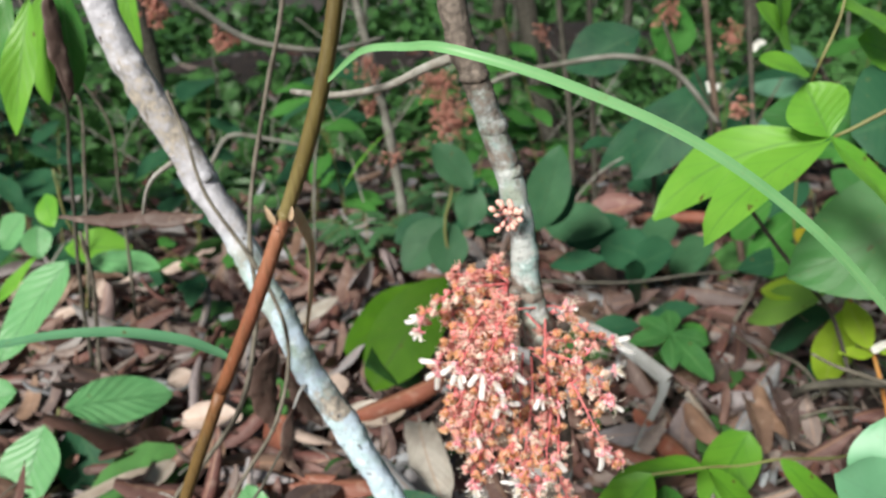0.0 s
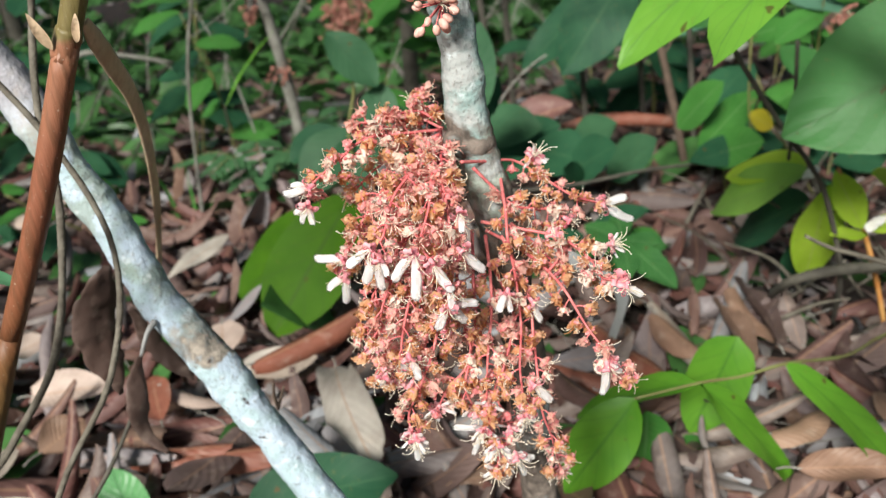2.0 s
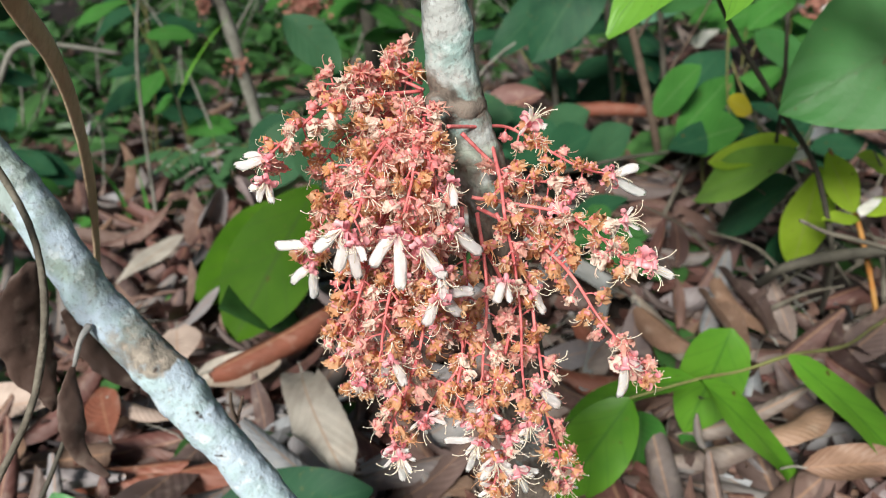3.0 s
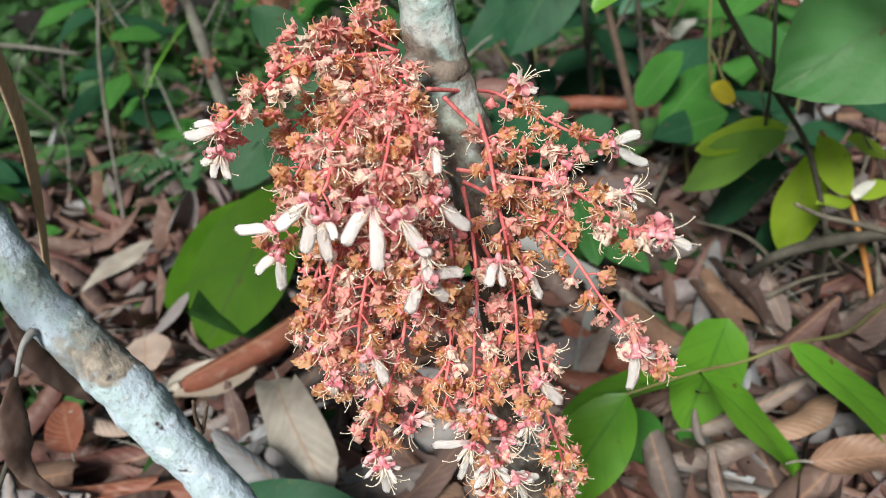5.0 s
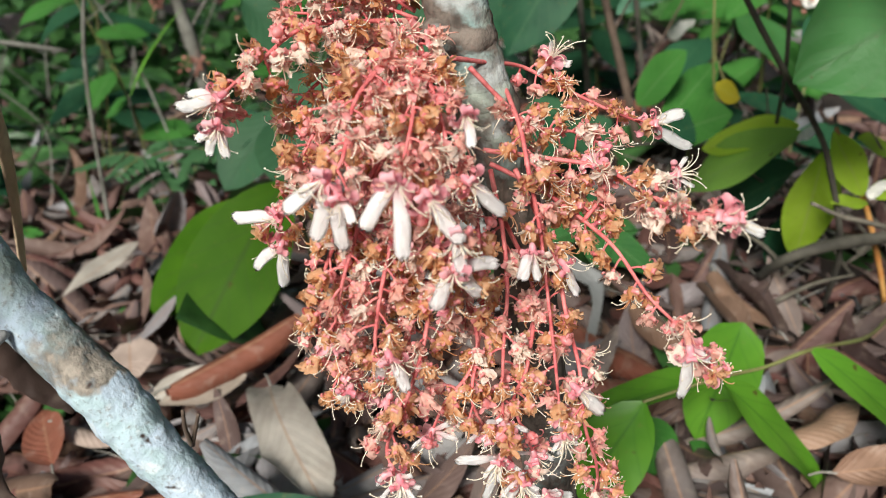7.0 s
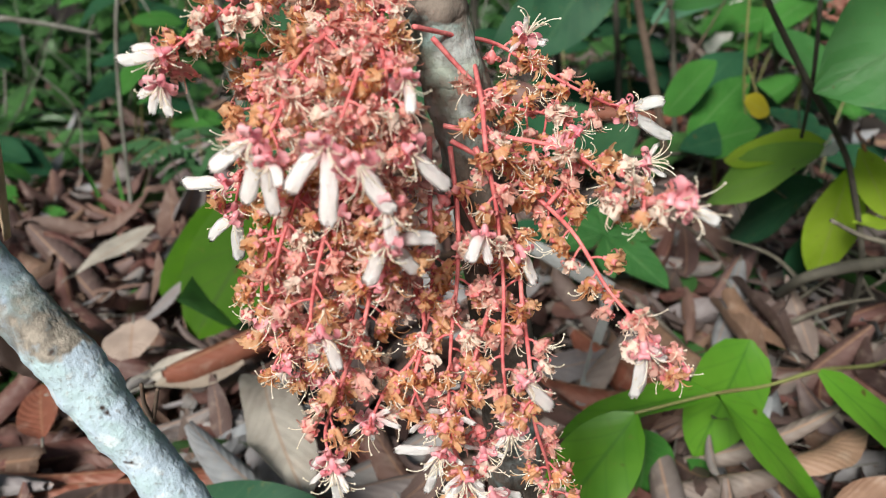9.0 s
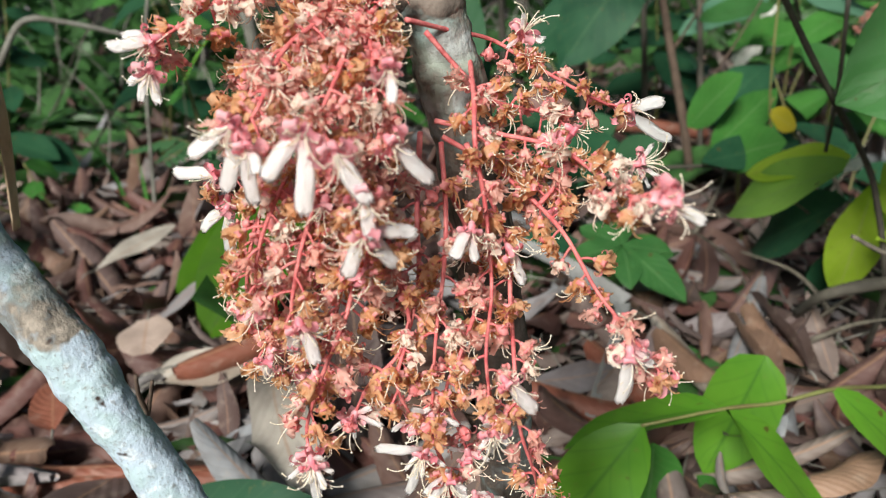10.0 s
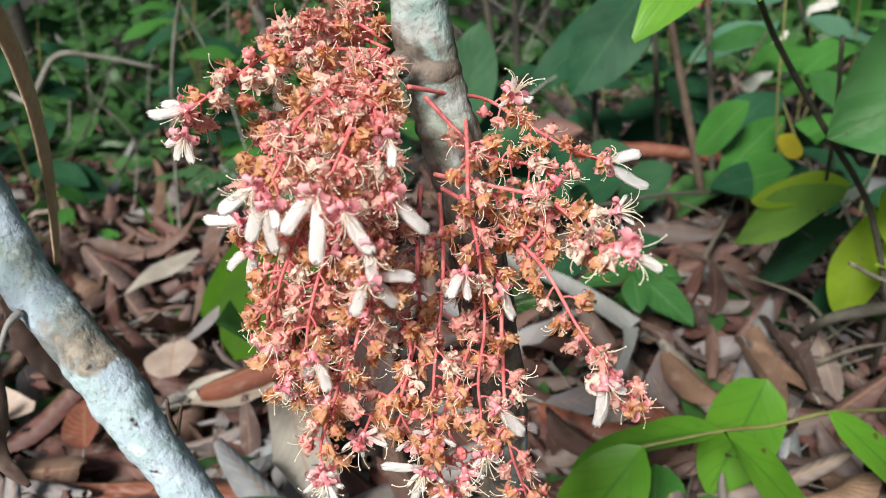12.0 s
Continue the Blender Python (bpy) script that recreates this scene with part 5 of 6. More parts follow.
leaf(pm, (0.003, 1.380, 0.255), (-0.017, 1.340, 0.171), 0.075, M_DULL, (0.2, -0.7, 0.6))
leaf(pm, (-0.030, 1.420, 0.255), (-0.107, 1.400, 0.214), 0.07, M_DARK, (-0.2, -0.6, 0.7))
leaf(pm, (0.152, 1.300, 0.259), (0.192, 1.300, 0.408), 0.075, M_DULL, (-0.2, -0.9, 0.3))
leaf(pm, (0.135, 1.340, 0.256), (0.226, 1.380, 0.314), 0.075, M_DARK, (0.1, -0.7, 0.6))
big = thing("understory_plant", (0.42, 1.68, 0.0), "plant with large dark bluish leaves", "plant", "understory plants")
stem(big, [(0.46, 1.7, 0.0), (0.44, 1.68, 0.30), (0.481, 1.660, 0.444), (0.441, 1.660, 0.571)], [0.006, 0.005, 0.003], M_DARKSTEM)
leaf(big, (0.534, 1.660, 0.441), (0.378, 1.600, 0.258), 0.12, M_DARK, (-0.1, -0.8, 0.5), fold=0.1)
leaf(big, (0.529, 1.700, 0.418), (0.335, 1.750, 0.247), 0.09, M_DARK, (-0.2, -0.7, 0.6))
leaf(big, (0.437, 1.850, 0.535), (0.270, 1.850, 0.462), 0.13, M_DARK, (0, -0.8, 0.5))
leaf(big, (0.454, 1.700, 0.487), (0.497, 1.750, 0.597), 0.10, M_MID, (0.2, -0.8, 0.4))
low = thing("understory_plant", (0.42, 1.5, 0.0), "low plant with many overlapping dark green leaves", "plant", "understory plants")
leaf(low, (0.185, 1.550, 0.190), (0.314, 1.490, 0.198), 0.1, M_DULL, (-0.24, -0.6, 0.8))
leaf(low, (0.238, 1.600, 0.126), (0.358, 1.540, 0.185), 0.09, M_DARK, (-0.12, -0.6, 0.8))
leaf(low, (0.294, 1.500, 0.159), (0.383, 1.440, 0.141), 0.11, M_DARK, (0.00, -0.6, 0.8))
leaf(low, (0.385, 1.600, 0.106), (0.463, 1.540, 0.174), 0.1, M_DULL, (0.12, -0.6, 0.8))
leaf(low, (0.342, 1.450, 0.115), (0.412, 1.390, 0.182), 0.1, M_DARK, (0.24, -0.6, 0.8))
leaf(low, (0.355, 1.400, 0.082), (0.313, 1.340, 0.172), 0.08, M_DARK, (-0.24, -0.6, 0.8))
leaf(low, (0.447, 1.550, 0.070), (0.518, 1.490, 0.152), 0.09, M_DULL, (-0.12, -0.6, 0.8))
leaf(low, (0.186, 1.450, 0.135), (0.286, 1.390, 0.165), 0.05, M_DARK, (0.00, -0.6, 0.8))
leaf(low, (0.355, 1.350, 0.063), (0.435, 1.290, 0.104), 0.045, M_DARK, (0.12, -0.6, 0.8))
leaf(low, (0.519, 1.400, 0.195), (0.562, 1.340, 0.278), 0.065, M_MID, (0.24, -0.6, 0.8))
leaf(low, (0.546, 1.350, 0.157), (0.608, 1.290, 0.193), 0.08, M_MID, (-0.24, -0.6, 0.8))
stem(low, [(0.42, 1.5, 0.0), (0.381, 1.520, 0.073), (0.350, 1.550, 0.139)], [0.004, 0.002], M_STEM_GREEN)
stem(low, [(0.155, 1.350, 0.145), (0.301, 1.300, 0.156), (0.429, 1.300, 0.166), (0.535, 1.320, 0.158)], [0.003, 0.0025], M_DARKSTEM, "runner")
shiny = thing("understory_plant", (0.42, 1.23, 0.0), "low plant with glossy lobed green leaves that catch the light", "plant", "understory plants")
for tip, wide in (((0.290, 1.195, 0.088), 0.040), ((0.318, 1.245, 0.112), 0.038), ((0.372, 1.262, 0.116), 0.038), ((0.422, 1.190, 0.088), 0.042), ((0.405, 1.108, 0.062), 0.044), ((0.352, 1.140, 0.070), 0.036)):
    leaf(shiny, (0.362, 1.205, 0.099), tip, wide, M_SHINY, (-0.2, -0.3, 0.9), "lobe", fold=0.1, droop=0.15, blunt=0.55, wave=0.03)
leaf(shiny, (0.399, 1.280, 0.077), (0.444, 1.260, 0.052), 0.045, M_MID, (0.2, -0.5, 0.8))
leaf(shiny, (0.333, 1.300, 0.071), (0.242, 1.300, 0.069), 0.045, M_DARK, (0, -0.5, 0.8))
stem(shiny, [(0.42, 1.26, 0.0), (0.395, 1.24, 0.07), (0.362, 1.205, 0.098)], [0.002, 0.0015], M_STEM_GREEN)


def fern(at, label="small fern with feathery fronds"):
    t = thing("fern", at, label, "fern")
    for f in range(5):
        a = f * 1.26 + 0.4
        way = Vector((math.cos(a), math.sin(a) * 0.6, 0.0))
        line = [Vector(at), Vector(at) + way * 0.07 + Vector((0, 0, 0.11)), Vector(at) + way * 0.17 + Vector((0, 0, 0.10))]
        stem(t, line, [0.0015, 0.0008], M_STEM_GREEN, "frond_stalk", 4)
        pts = smooth_line(line, 6)
        for k, p in enumerate(pts[3:]):
            l = 0.055 * (1 - k / len(pts)) + 0.012
            for s in (-1, 1):
                d = Vector((-way.y, way.x, 0)).normalized() * s
                leaf(t, p, p + d * l + way * l * 0.4 + Vector((0, 0, -0.25 * l)), l * 0.32, M_FERN, (0, -0.4, 0.9), "leaflet", nl=5, nw=2)
    return t


fern((-0.22, 1.80, 0.02))
fern((-0.05, 2.05, 0.02))
blade = thing("grass_tuft", (-0.16, 1.62, 0.0), "single bright green grass blade", "grass")
stem(blade, [(-0.21, 1.62, 0.0), (-0.235, 1.622, 0.16), (-0.233, 1.620, 0.270)], [0.0012, 0.0008], M_DARKSTEM, "stalk", 5)
strap(blade, [(-0.233, 1.620, 0.265), (-0.210, 1.620, 0.298), (-0.191, 1.620, 0.322), (-0.156, 1.610, 0.359), (-0.122, 1.600, 0.390)], [0.002, 0.008, 0.012, 0.012, 0.001], M_BRIGHT, "blade")
blade = thing("grass_tuft", (-0.33, 1.70, 0.0), "tuft of narrow green grass blades", "grass")
for dx, h in ((-0.02, 0.20), (0.01, 0.16), (0.03, 0.12)):
    strap(blade, [(-0.36 + dx, 1.7, 0.0), (-0.36 + dx * 1.6, 1.69, h * 0.5), (-0.37 + dx * 3, 1.67, h)], [0.008, 0.009, 0.001], M_MID, "blade")

# other thin stems, some with flowers on them
def sapling(points, radii, label, material=None):
    t = thing("thin_tree", points[0], label, "tree", "thin trees")
    stem(t, points, radii, material or M_FARSTEM, "trunk", 9, rough=0.2, scale=30)
    line = smooth_line(points, 4)
    for k in range(3):
        p = line[len(line) // 3 + k * len(line) // 5]
        d = Vector((BR.choice((-1, 1)) * BR.uniform(0.08, 0.2), BR.uniform(-0.1, 0.1), BR.uniform(0.08, 0.25)))
        stem(t, [p, p + d * 0.5 + Vector((0, 0, -0.01)), p + d], [radii[-1] * 0.4, 0.0012], material or M_FARSTEM, "side_branch", 5)
    return t


def far_cluster(at, size, count, label="hanging cluster of withered orange-pink flowers on a stem behind"):
    t = thing("flower_cluster", at, label, "flower cluster", "flower clusters behind")
    r = random.Random(int(1000 * (at[0] + 3)))
    bm = bmesh.new()
    for k in range(count * 2):
        d = Vector((r.gauss(0, 0.42), r.gauss(0, 0.35), r.gauss(-0.25, 0.55))) * size * 0.85
        p = Vector(at) + d
        tube([Vector(at), Vector(at) + d * 0.5 + Vector((0, 0, 0.1 * size)), p], [0.0005, 0.0004], 4, 2, bm=bm)
        o = new("flower", r.choice(FARFLOWER))
        o.matrix_world = aim(p, rand_way(r) + Vector((0, 0, -0.8)), r.uniform(0, 6), r.uniform(0.7, 1.3))
        under(o, t)
    under(part("stalk", bm, M_FARFLOWER), t)
    return t


FARFLOWER = []
for k in range(4):
    bm = withered_mesh(FR)
    bmesh.ops.scale(bm, vec=(1.1, 1.1, 1.3), verts=bm.verts)
    FARFLOWER.append(as_mesh("flower", bm, M_FARFLOWER))

sapling([(-0.13, 1.865, -0.02), (-0.136, 1.865, 0.15), (-0.153, 1.870, 0.327), (-0.174, 1.880, 0.449), (-0.201, 1.900, 0.593), (-0.218, 1.920, 0.719), (-0.3, 2.0, 1.6)], [0.013, 0.012, 0.010, 0.008], "thin pale tree stem with flowers on its bark")
far_cluster((-0.191, 1.850, 0.494), 0.05, 22)
far_cluster((-0.192, 1.850, 0.401), 0.03, 12)
far_cluster((-0.152, 1.850, 0.282), 0.028, 10)
far_cluster((0.0, 1.638, 0.41), 0.060, 60, "hanging cluster of rust-brown withered flowers")
far_cluster((-0.021, 1.700, 0.466), 0.06, 40, "hanging cluster of rust-brown withered flowers")
far_cluster((-0.521, 1.500, 0.662), 0.035, 30)
far_cluster((-0.374, 1.400, 0.608), 0.025, 18)
far_cluster((0.243, 2.100, 0.528), 0.035, 12)
far_cluster((0.461, 1.700, 0.592), 0.035, 18)
far_cluster((0.546, 1.500, 0.420), 0.025, 14)
far_cluster((0.625, 1.800, 0.528), 0.035, 16)
far_cluster((0.846, 1.500, 0.329), 0.035, 16)
twig = thing("bare_branch", (-0.395, 1.300, 0.673), "thin grey bare branch crossing between trees", "branch", "bare branches")
stem(twig, [(-0.418, 1.300, 0.700), (-0.386, 1.320, 0.659), (-0.331, 1.360, 0.606), (-0.271, 1.380, 0.584), (-0.191, 1.420, 0.571), (-0.108, 1.500, 0.581)], [0.006, 0.0055, 0.005, 0.004], M_FARSTEM, "wood")
twig = thing("bare_branch", (0.066, 1.400, 0.502), "thin grey bare branch crossing between trees", "branch", "bare branches")
stem(twig, [(0.065, 1.420, 0.489), (0.117, 1.420, 0.511), (0.219, 1.440, 0.523), (0.323, 1.460, 0.527), (0.421, 1.480, 0.493), (0.517, 1.500, 0.384)], [0.004, 0.005, 0.0055, 0.005], M_FARSTEM, "wood")
twig = thing("bare_branch", (-0.537, 1.700, 0.304), "thin grey bare branch crossing between trees", "branch", "bare branches")
stem(twig, [(-0.625, 1.800, 0.298), (-0.568, 1.750, 0.293), (-0.510, 1.750, 0.364), (-0.439, 1.750, 0.360), (-0.344, 1.780, 0.329)], [0.006, 0.006, 0.005, 0.004], M_FARSTEM, "wood")
strip = thing("fallen_frond_strip", (0.3, 1.05, 0.03), "flat grey dry strip of palm stalk, bent", "stick")
strap(strip, [(0.170, 1.290, 0.118), (0.259, 1.207, 0.095), (0.299, 1.164, 0.080), (0.333, 1.112, 0.066)], [0.020, 0.026, 0.030, 0.030], M_STRIP, "strip", 0.25)
strap(strip, [(0.331, 1.112, 0.066), (0.312, 1.060, 0.066), (0.277, 0.996, 0.060), (0.240, 0.924, 0.050)], [0.020, 0.011, 0.010, 0.010], M_STRIP, "strip", 0.25)
SR = random.Random(21)
for k in range(34):
    x, y = SR.uniform(-2.6, 2.8), SR.uniform(2.0, 5.5)
    r = SR.uniform(0.006, 0.016) if k % 6 else SR.uniform(0.03, 0.06)
    h, lean = SR.uniform(1.6, 2.6), SR.uniform(-0.35, 0.35)
    if abs(x - 0.1) < 0.6 * y and k % 3:
        continue
    sapling([(x, y, -0.05), (x + lean * 0.3, y, h * 0.3), (x + lean * 0.6 + SR.uniform(-0.06, 0.06), y, h * 0.6), (x + lean, y, h)], [r, r * 0.9, r * 0.7], "thin tree stem in the shade" if r < 0.03 else "dark tree trunk in the shade", M_FARSTEM if k % 2 else M_DARKSTEM)
sapling([(0.655, 1.900, -0.144), (0.630, 1.900, 0.252), (0.610, 1.900, 0.457), (0.592, 1.900, 0.648), (0.571, 1.900, 0.990)], [0.0064, 0.0061, 0.0054], "thin upright dark tree stem", M_DARKSTEM)
sapling([(0.304, 2.000, -0.172), (0.303, 2.000, 0.247), (0.285, 2.000, 0.464), (0.269, 2.000, 0.666), (0.271, 2.000, 1.027)], [0.0080, 0.0076, 0.0068], "thin upright dark tree stem", M_DARKSTEM)
sapling([(0.401, 2.200, -0.399), (0.396, 2.200, 0.080), (0.385, 2.200, 0.383), (0.375, 2.200, 0.659), (0.371, 2.200, 1.057)], [0.0096, 0.0091, 0.0082], "thin upright dark tree stem", M_DARKSTEM)
sapling([(-0.345, 1.700, -0.041), (-0.303, 1.700, 0.318), (-0.244, 1.700, 0.514), (-0.189, 1.700, 0.694), (-0.158, 1.700, 0.999)], [0.0032, 0.0030, 0.0028], "thin upright grey tree stem", M_FARSTEM)
sapling([(0.692, 1.700, -0.117), (0.663, 1.700, 0.243), (0.639, 1.700, 0.454), (0.618, 1.700, 0.647), (0.594, 1.700, 0.952)], [0.0056, 0.0053, 0.0047], "thin upright dark tree stem", M_DARKSTEM)
sapling([(0.144, 2.600, -0.120), (0.160, 2.600, 0.389), (0.155, 2.600, 0.532), (0.150, 2.600, 0.671), (0.166, 2.600, 1.143)], [0.0240, 0.0228, 0.0204], "thin upright dark tree stem", M_DARKSTEM)

# whitish leaves among the stems, mostly standing in for bright spots of light
for at, s in (((0.509, 1.0, 0.247), 0.016), ((0.575, 0.97, 0.190), 0.020), ((0.802, 1.800, 0.231), 0.045), ((0.858, 1.800, 0.241), 0.028), ((0.897, 1.500, 0.308), 0.05), ((1.034, 2.000, 0.345), 0.05), ((0.943, 2.000, 0.289), 0.03), ((0.547, 1.700, 0.417), 0.05), ((0.957, 1.600, 0.296), 0.05), ((0.720, 1.900, 0.484), 0.03), ((0.813, 2.000, 0.297), 0.03)):
    t = thing("light_spot_leaf", at, "whitish dead leaf among twigs, stands in for a bright light spot", "dead leaf", "bleached leaves")
    leaf(t, Vector(at) + Vector((-s * 0.6, 0, -0.35 * s)), Vector(at) + Vector((s * 0.6, 0, 0.35 * s)), s * 0.9, M_LIGHT_SPOT, (0, -0.6, 0.8), "blade", roll=1.4, wave=0.12, sharp=0.4)

teal = thing("understory_plant", (0.95, 1.78, 0.0), "plant with broad green leaves, pale bluish sky sheen in their colour", "plant", "understory plants")
stem(teal, [(0.95, 1.80, 0.0), (0.92, 1.79, 0.20), (0.86, 1.77, 0.36), (0.80, 1.75, 0.46)], [0.005, 0.004, 0.002], M_DARKSTEM)
leaf(teal, (0.815, 1.76, 0.345), (0.635, 1.74, 0.285), 0.085, M_PAINTED_SHEEN, (0, -0.4, 0.9), fold=0.12)
leaf(teal, (0.825, 1.77, 0.385), (0.690, 1.84, 0.400), 0.080, M_PAINTED_SHEEN, (-0.1, -0.5, 0.9), fold=0.12)
leaf(teal, (0.850, 1.75, 0.350), (0.960, 1.66, 0.300), 0.085, M_PAINTED_SHEEN, (0.2, -0.5, 0.9), fold=0.1)
leaf(teal, (0.80, 1.75, 0.455), (0.70, 1.70, 0.490), 0.07, M_PAINTED_SHEEN, (0, -0.6, 0.8), fold=0.12)

behind = thing("understory_plant", (0.62, 1.4, 0.0), "plant with long dark green leaves", "plant", "understory plants")
stem(behind, [(0.62, 1.4, 0.0), (0.593, 1.380, 0.141), (0.645, 1.400, 0.230)], [0.003, 0.002], M_STEM_GREEN)
leaf(behind, (0.527, 1.340, 0.171), (0.657, 1.420, 0.239), 0.055, M_MID, (-0.3, -0.8, 0.5))
leaf(behind, (0.497, 1.300, 0.169), (0.670, 1.360, 0.171), 0.062, M_DARK, (0, -0.6, 0.8))
leaf(behind, (0.735, 1.500, 0.286), (0.803, 1.450, 0.221), 0.08, M_GLOSSY, (0, -0.6, 0.8))
leaf(behind, (0.611, 1.600, 0.322), (0.764, 1.650, 0.337), 0.06, M_GLOSSY, (0, -0.5, 0.9))
log = thing("fallen_branch", (0.484, 1.750, 0.124), "reddish brown fallen branch on the ground", "branch")
stem(log, [(0.421, 1.780, 0.107), (0.488, 1.760, 0.122), (0.589, 1.740, 0.118), (0.696, 1.720, 0.099)], [0.012, 0.015, 0.014, 0.010], M_RED, "wood", 10)
sapling([(0.641, 1.600, -0.043), (0.614, 1.600, 0.077), (0.589, 1.600, 0.188), (0.560, 1.600, 0.302), (0.533, 1.600, 0.427), (0.504, 1.600, 0.616)], [0.008, 0.007, 0.006], "thin upright brown stem", M_BROWNSTEM)

# a tangle of bare twigs
for k in range(70):
    x, y = SR.uniform(-1.7, 1.6), SR.uniform(1.65, 3.2)
    a, l = SR.uniform(-0.9, 0.9), SR.uniform(0.25, 0.7)
    b = Vector((x, y, SR.uniform(-0.02, 0.1)))
    d = Vector((math.sin(a) * l, SR.uniform(-0.15, 0.15), math.cos(a) * l * 0.8))
    t = thing("twig", b, "thin grey bare twig in the undergrowth", "twig", "bare twigs")
    stem(t, [b, b + d * 0.4 + Vector((SR.uniform(-0.05, 0.05), 0, 0.03)), b + d * 0.75 + Vector((SR.uniform(-0.05, 0.05), 0, 0.02)), b + d], [SR.uniform(0.0015, 0.004), 0.001], M_TWIG if k % 3 else M_DARKSTEM, "stem", 5)

# grey mossy twigs in the shade to the right
for k in range(44):
    b = Vector((SR.uniform(0.48, 0.95), SR.uniform(0.92, 1.40), SR.uniform(0.0, 0.06)))
    d = Vector((SR.uniform(-0.16, 0.16), SR.uniform(-0.1, 0.1), SR.uniform(0.04, 0.16)))
    t = thing("twig", b, "thin grey-green mossy twig near the ground", "twig", "mossy twigs")
    stem(t, [b, b + d * 0.5 + Vector((0.01, 0, 0.01)), b + d], [SR.uniform(0.002, 0.0045), 0.001], M_VINE, "stem", 6)

# leafy plants in the middle distance
for x, y, h, n, size, m, say in (
    (-0.95, 1.75, 0.42, 16, 0.13, M_DARK, "leafy plant with dark green oval leaves"),
    (-0.70, 1.95, 0.50, 16, 0.13, M_DARK, "leafy plant with dark green oval leaves"),
    (-0.45, 2.25, 0.55, 14, 0.13, M_DARK, "leafy plant with dark green oval leaves"),
    (-0.30, 2.05, 0.42, 10, 0.10, M_MID, "leafy plant with fresh green leaves"),
    (-1.25, 2.1, 0.6, 16, 0.15, M_DARK, "leafy plant with dark green oval leaves"),
    (0.05, 2.2, 0.45, 12, 0.11, M_MID, "leafy plant with fresh green leaves"),
    (0.30, 2.35, 0.55, 14, 0.13, M_MID, "leafy plant with fresh green leaves"),
    (0.70, 2.0, 0.42, 14, 0.15, M_DARK, "leafy plant with dark green oval leaves"),
    (0.95, 1.75, 0.45, 14, 0.15, M_MID, "leafy plant with fresh green leaves"),
    (1.10, 2.2, 0.55, 14, 0.16, M_MID, "leafy plant with fresh green leaves"),
    (0.82, 1.45, 0.30, 10, 0.14, M_DARK, "leafy plant with dark green oval leaves"),
    (-0.02, 1.95, 0.20, 10, 0.08, M_DARK, "leafy plant with dark green oval leaves"),
    (0.55, 1.95, 0.30, 12, 0.12, M_DARK, "leafy plant with dark green oval leaves"),
    (-0.50, 1.72, 0.16, 8, 0.08, M_MID, "leafy plant with fresh green leaves"),
    (-0.60, 1.62, 0.12, 6, 0.08, M_DARK, "leafy plant with dark green oval leaves"),
    (1.35, 1.5, 0.45, 12, 0.16, M_DARK, "leafy plant with dark green oval leaves"),
):
    bush((x, y), h, n, size, m, say)


def foliage(count, seed, box, size, label, nl=6, nw=4):
    """Leaves without number, in the depth of the undergrowth."""
    r = np.random.RandomState(seed)
    shapes = [leaf_shape(1.0, 0.48 + 0.05 * k, fold=0.15, droop=0.3 * k / 4, nl=nl, nw=nw, seed=k) for k in range(5)]
    vs, fs, us, n = [], [], [], 0
    for k in range(count):
        v, f, u = shapes[k % 5]
        y = box[2] + (box[3] - box[2]) * r.rand() ** 1.3
        wide = 0.5 + 0.62 * y
        x = r.uniform(-wide, wide) + box[0]
        tall = box[4] + box[5] * (y - box[2])
        clump = noise.noise((x * 1.3, y * 1.3, 7.0)) * 0.5 + 0.75
        z = 0.03 + tall * r.rand() ** 1.2 * clump
        q = Euler((r.normal(-0.5, 0.5), r.normal(0, 0.5), r.uniform(0, 6.28))).to_matrix().to_4x4()
        m = np.array(Matrix.Translation((x, y, z)) @ q @ Matrix.Scale(size * r.uniform(0.6, 1.3), 4))
        vs.append(np.asarray(v) @ m[:3, :3].T + m[:3, 3])
        fs.extend([tuple(i + n for i in face) for face in f])
        us.extend(u)
        n += len(v)
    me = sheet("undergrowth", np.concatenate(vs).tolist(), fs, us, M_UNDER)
    return tagged(new("undergrowth", me), label, "undergrowth", kind="stuff")


for k in range(60):
    a, d = SR.uniform(0, 6.28), SR.uniform(3.0, 9.0)
    x, y = d * math.cos(a), 1.0 + d * math.sin(a)
    if y > 1.5 and abs(x) < 0.9 * y:
        continue
    r, h, lean = SR.uniform(0.015, 0.07), SR.uniform(2.0, 3.2), SR.uniform(-0.4, 0.4)
    sapling([(x, y, -0.2), (x + lean * 0.3, y, h * 0.3), (x + lean * 0.7, y + lean * 0.2, h * 0.7), (x + lean, y, h)], [r, r * 0.9, r * 0.7], "tree trunk in the shade", M_FARSTEM if k % 2 else M_DARKSTEM)


